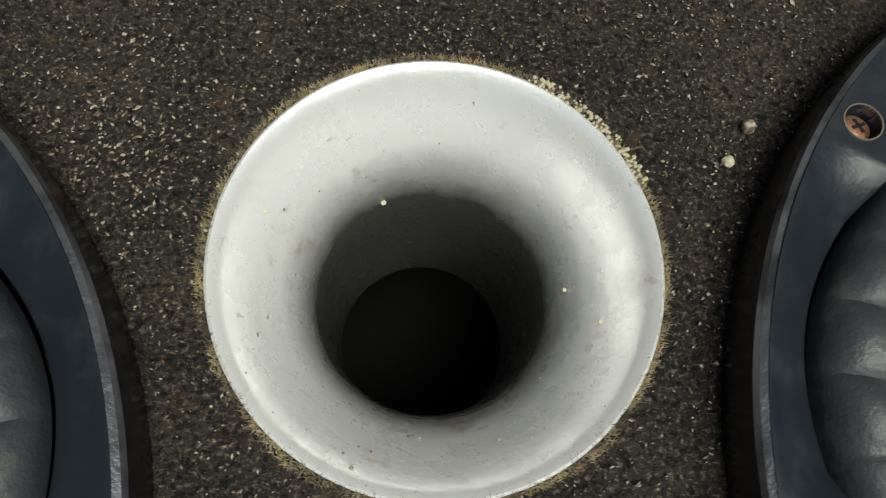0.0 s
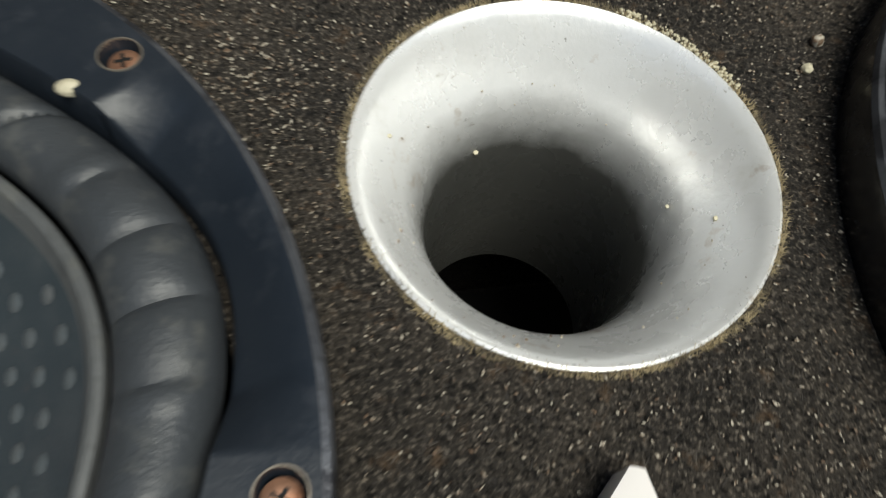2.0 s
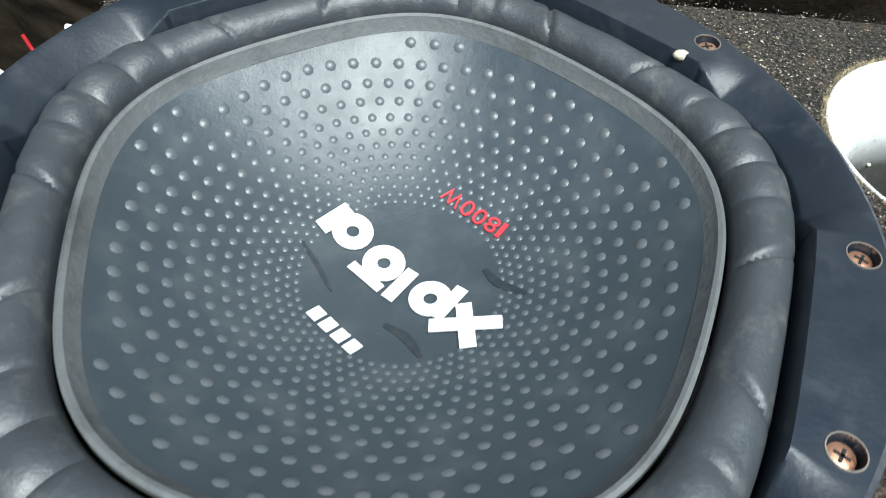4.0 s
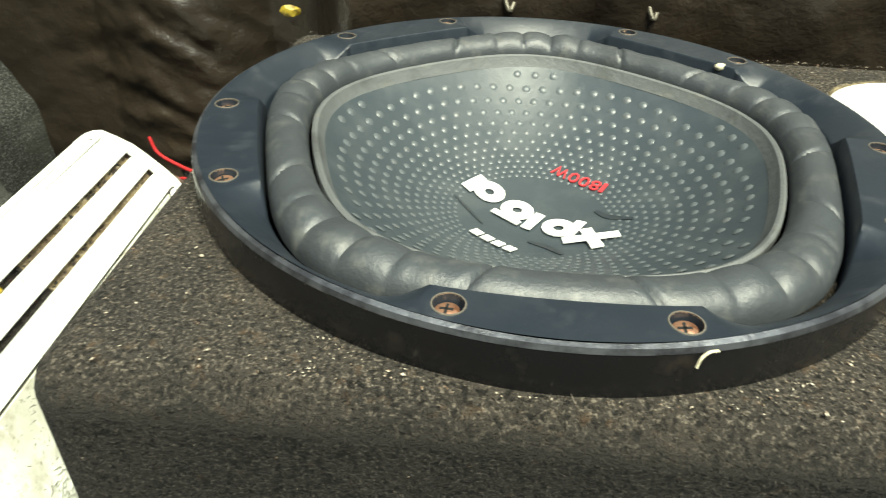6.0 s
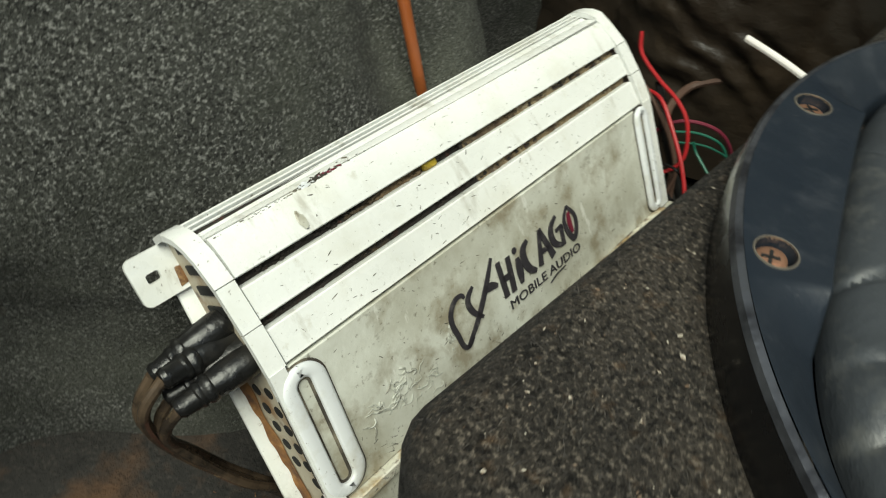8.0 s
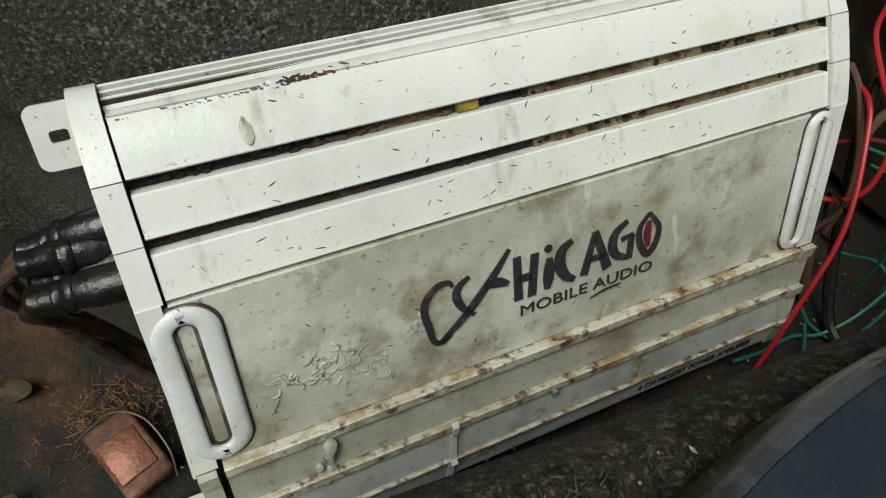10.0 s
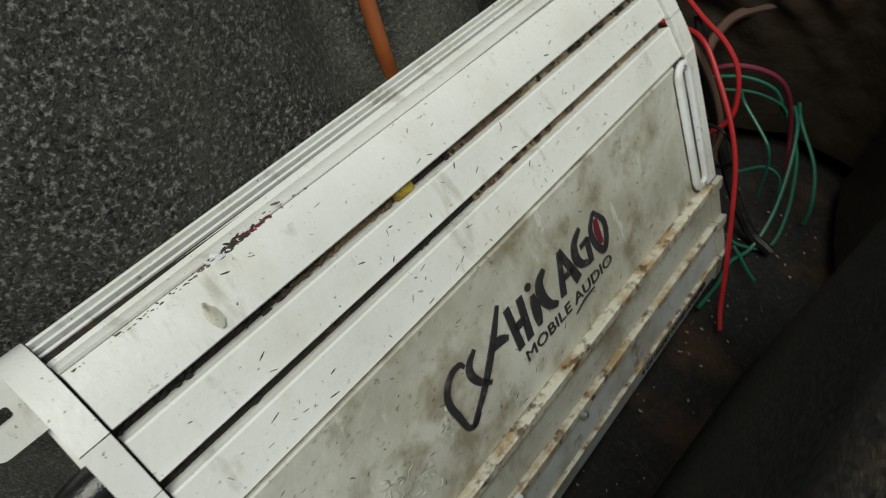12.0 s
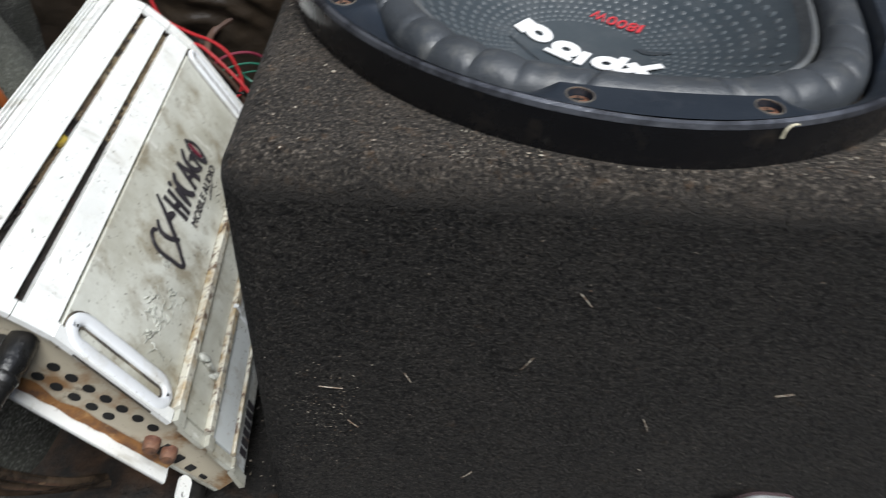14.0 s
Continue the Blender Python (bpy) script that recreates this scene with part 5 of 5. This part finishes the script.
chips("carpet_debris", 4200, 31, on_top, SPECK, "pale crumbs and sawdust on the carpet", (0.0002, 0.00062))
chips("front_debris", 130, 32, on_front, SPECK, "pale lint and crumbs on the box front", (0.0002, 0.0006))
chips("floor_debris", 260, 33, on_floor, SPECK, "crumbs scattered on the boot floor", (0.0004, 0.0012))
def by_port(rng):
    x, y = rng.gauss(0.140, 0.020), rng.gauss(0.098, 0.026)
    if math.hypot(x, y) < SUB_R + 0.002 or math.hypot(x - PORT_C[0], y - PORT_C[1]) < PORT_R + 0.001 or y > 0.162:
        return None, None
    return (x, y, 0.0006), (0, 0, 1)


def scuff(rng):
    return (rng.gauss(-0.130, 0.010), BOX_Y0 - 0.0006, rng.gauss(-0.150, 0.022)), (0, -1, 0)


chips("port_debris", 380, 34, by_port, SPECK, "brown crumbs between port and subwoofer", (0.0003, 0.0007))
chips("scuffed_lint", 160, 35, scuff, SPECK, "pale scuffed lint on the box front", (0.0002, 0.0005))
rng = random.Random(40)
for x, z in ((-0.128, -0.128), (-0.092, -0.118), (-0.038, -0.104), (-0.118, -0.158), (-0.056, -0.205), (0.030, -0.150), (-0.020, -0.060), (0.09, -0.12)):
    a = rng.uniform(-1.2, 1.2)
    d = Vector((math.cos(a), 0, math.sin(a))) * rng.uniform(0.003, 0.006)
    p = Vector((x, BOX_Y0 - 0.0012, z))
    solo("straw", tube((tuple(p - d), tuple(p + Vector((0, -0.0004, 0.0004))), tuple(p + d)), 0.0003, 5, 3), SPECK, "short pale straw clinging to the carpet", "straw", group="straws on the box front")
for x, y, s, mat, lb in ((0.321, 0.109, 0.0022, SPECK, "small grey pebble on the carpet"), (0.313, 0.098, 0.0018, GLUE, "small pale pebble on the carpet")):
    bm = bmesh.new()
    bmesh.ops.create_icosphere(bm, subdivisions=2, radius=s, matrix=Matrix.Translation((x, y, s * 0.7)))
    for v in bm.verts:
        v.co += 0.25 * s * noise.noise_vector(v.co * 700)
    solo("pebble", bm, mat, lb, "pebble")
bm = bmesh.new()
bmesh.ops.create_icosphere(bm, subdivisions=2, radius=0.0028, matrix=Matrix.Translation((0.1035, 0.0888, 0.0185)) @ Matrix.Diagonal((1.3, 0.9, 0.8, 1)))
solo("white_crumb", bm, GLUE, "white crumb caught between rim and surround", "crumb")
solo("frayed_thread", tube(((0.042, -0.1578, 0.0202), (0.039, -0.1592, 0.0206), (0.0368, -0.1604, 0.0190), (0.0360, -0.1612, 0.0162)), 0.0005, 6, 6), GLUE, "frayed white thread hanging off the rim", "thread")


# ---- junk low at the near end ----
def leaf(u, v):
    a, r = 2 * math.pi * u, v
    return (0.013 * r * math.cos(a) * (1 + 0.25 * math.sin(2 * a + 1)), 0.007 * r * math.sin(a), 0.004 * r * r * math.sin(2 * a + 1) + 0.0008 * math.sin(5 * a) * r)


for x, y, rz in ((-0.262, -0.262, 110), (-0.330, -0.250, 70)):
    solo("dry_leaf", sheet(28, 6, leaf), LEAF, "curled dry brown leaf on the boot floor", "leaf", group="leaves on the boot floor", m=pose(x, y, FLOOR_Z + 0.008, 6, -4, rz))
bk = thing("rusted_bracket", "rusted brown metal bracket with a copper-red face on the boot floor", "bracket", m=pose(-0.272, -0.190, FLOOR_Z + 0.004, 0, 6, 24))
bm = block(-0.022, 0.022, -0.014, 0.014, 0, 0.018, 0.003, 3)
for v in bm.verts:
    v.co += 0.0018 * noise.noise_vector(v.co * 70)
part("body", bm, RUST_METAL, bk)
bm = block(-0.012, 0.014, -0.012, 0.010, 0.0165, 0.0195, 0.0012, 2)
for v in bm.verts:
    v.co += 0.0010 * noise.noise_vector(v.co * 90)
part("copper_face", bm, COPPER_RED, bk, "copper-red bare metal face")
part("rim", tube(((-0.026, -0.018, 0.004), (-0.024, 0.004, 0.016), (-0.010, 0.016, 0.020), (0.012, 0.017, 0.019), (0.026, 0.012, 0.012)), 0.0007, 8), HOOK, bk, "worn steel rim")
srng = random.Random(77)
verts, faces = [], []
for k in range(420):
    p = Vector((srng.gauss(-0.297, 0.012), srng.gauss(-0.196, 0.016), FLOOR_Z + srng.uniform(0.003, 0.010)))
    a, ln = srng.uniform(0, 6.28), srng.uniform(0.002, 0.007)
    d = Vector((math.cos(a), math.sin(a), srng.uniform(-0.3, 0.4))) * ln
    w = Vector((-math.sin(a), math.cos(a), 0)) * 0.0002
    i = len(verts)
    verts += [tuple(p - w), tuple(p + w), tuple(p + d + w), tuple(p + d - w), tuple(p + d * 0.5 + Vector((0, 0, 0.0004)))]
    faces += [(i, i + 1, i + 4), (i + 1, i + 2, i + 4), (i + 2, i + 3, i + 4), (i + 3, i, i + 4)]
me = bpy.data.meshes.new("coir_fibres")
me.from_pydata(verts, [], faces)
me.materials.append(SEAM_RUST)
tagged(new("coir_fibres", me), "tangle of brown straw fibres on the boot floor", "fibres", kind="stuff")
ca = thing("plastic_case", "small smoked plastic case leaning on the box front", "case", m=pose(0.103, -0.180, FLOOR_Z - 0.002, 2, 6, 0))
part("shell", rings([[(x, z, y + 0.062) for x, y in obround(0, 0, 0.020, 0.058, 0.015, 32)] for z in (-0.004, 0.004)], True, (True, True)), SMOKE, ca)
part("rim", plate(obround(0, 0, 0.0214, 0.0594, 0.0160, 32), obround(0, 0, 0.0201, 0.0581, 0.0150, 32), -0.0012, 0.0012), STEEL, ca, m=pose(0, 0, 0.062, 90))
br = thing("metal_bracket", "dull folded metal bracket leaning on the box front", "bracket", m=pose(0.040, -0.184, FLOOR_Z - 0.003, 3, 0, 0))
part("leg", block(-0.0015, 0.0015, -0.004, 0.008, 0.0, 0.109, 0.0006), RUST_METAL, br, "rust-brown leg")
part("arm", block(-0.003, 0.030, -0.005, 0.008, 0.0, 0.0022, 0.0006), STEEL, br, m=pose(0, 0, 0.1095, 0, 30, 0))
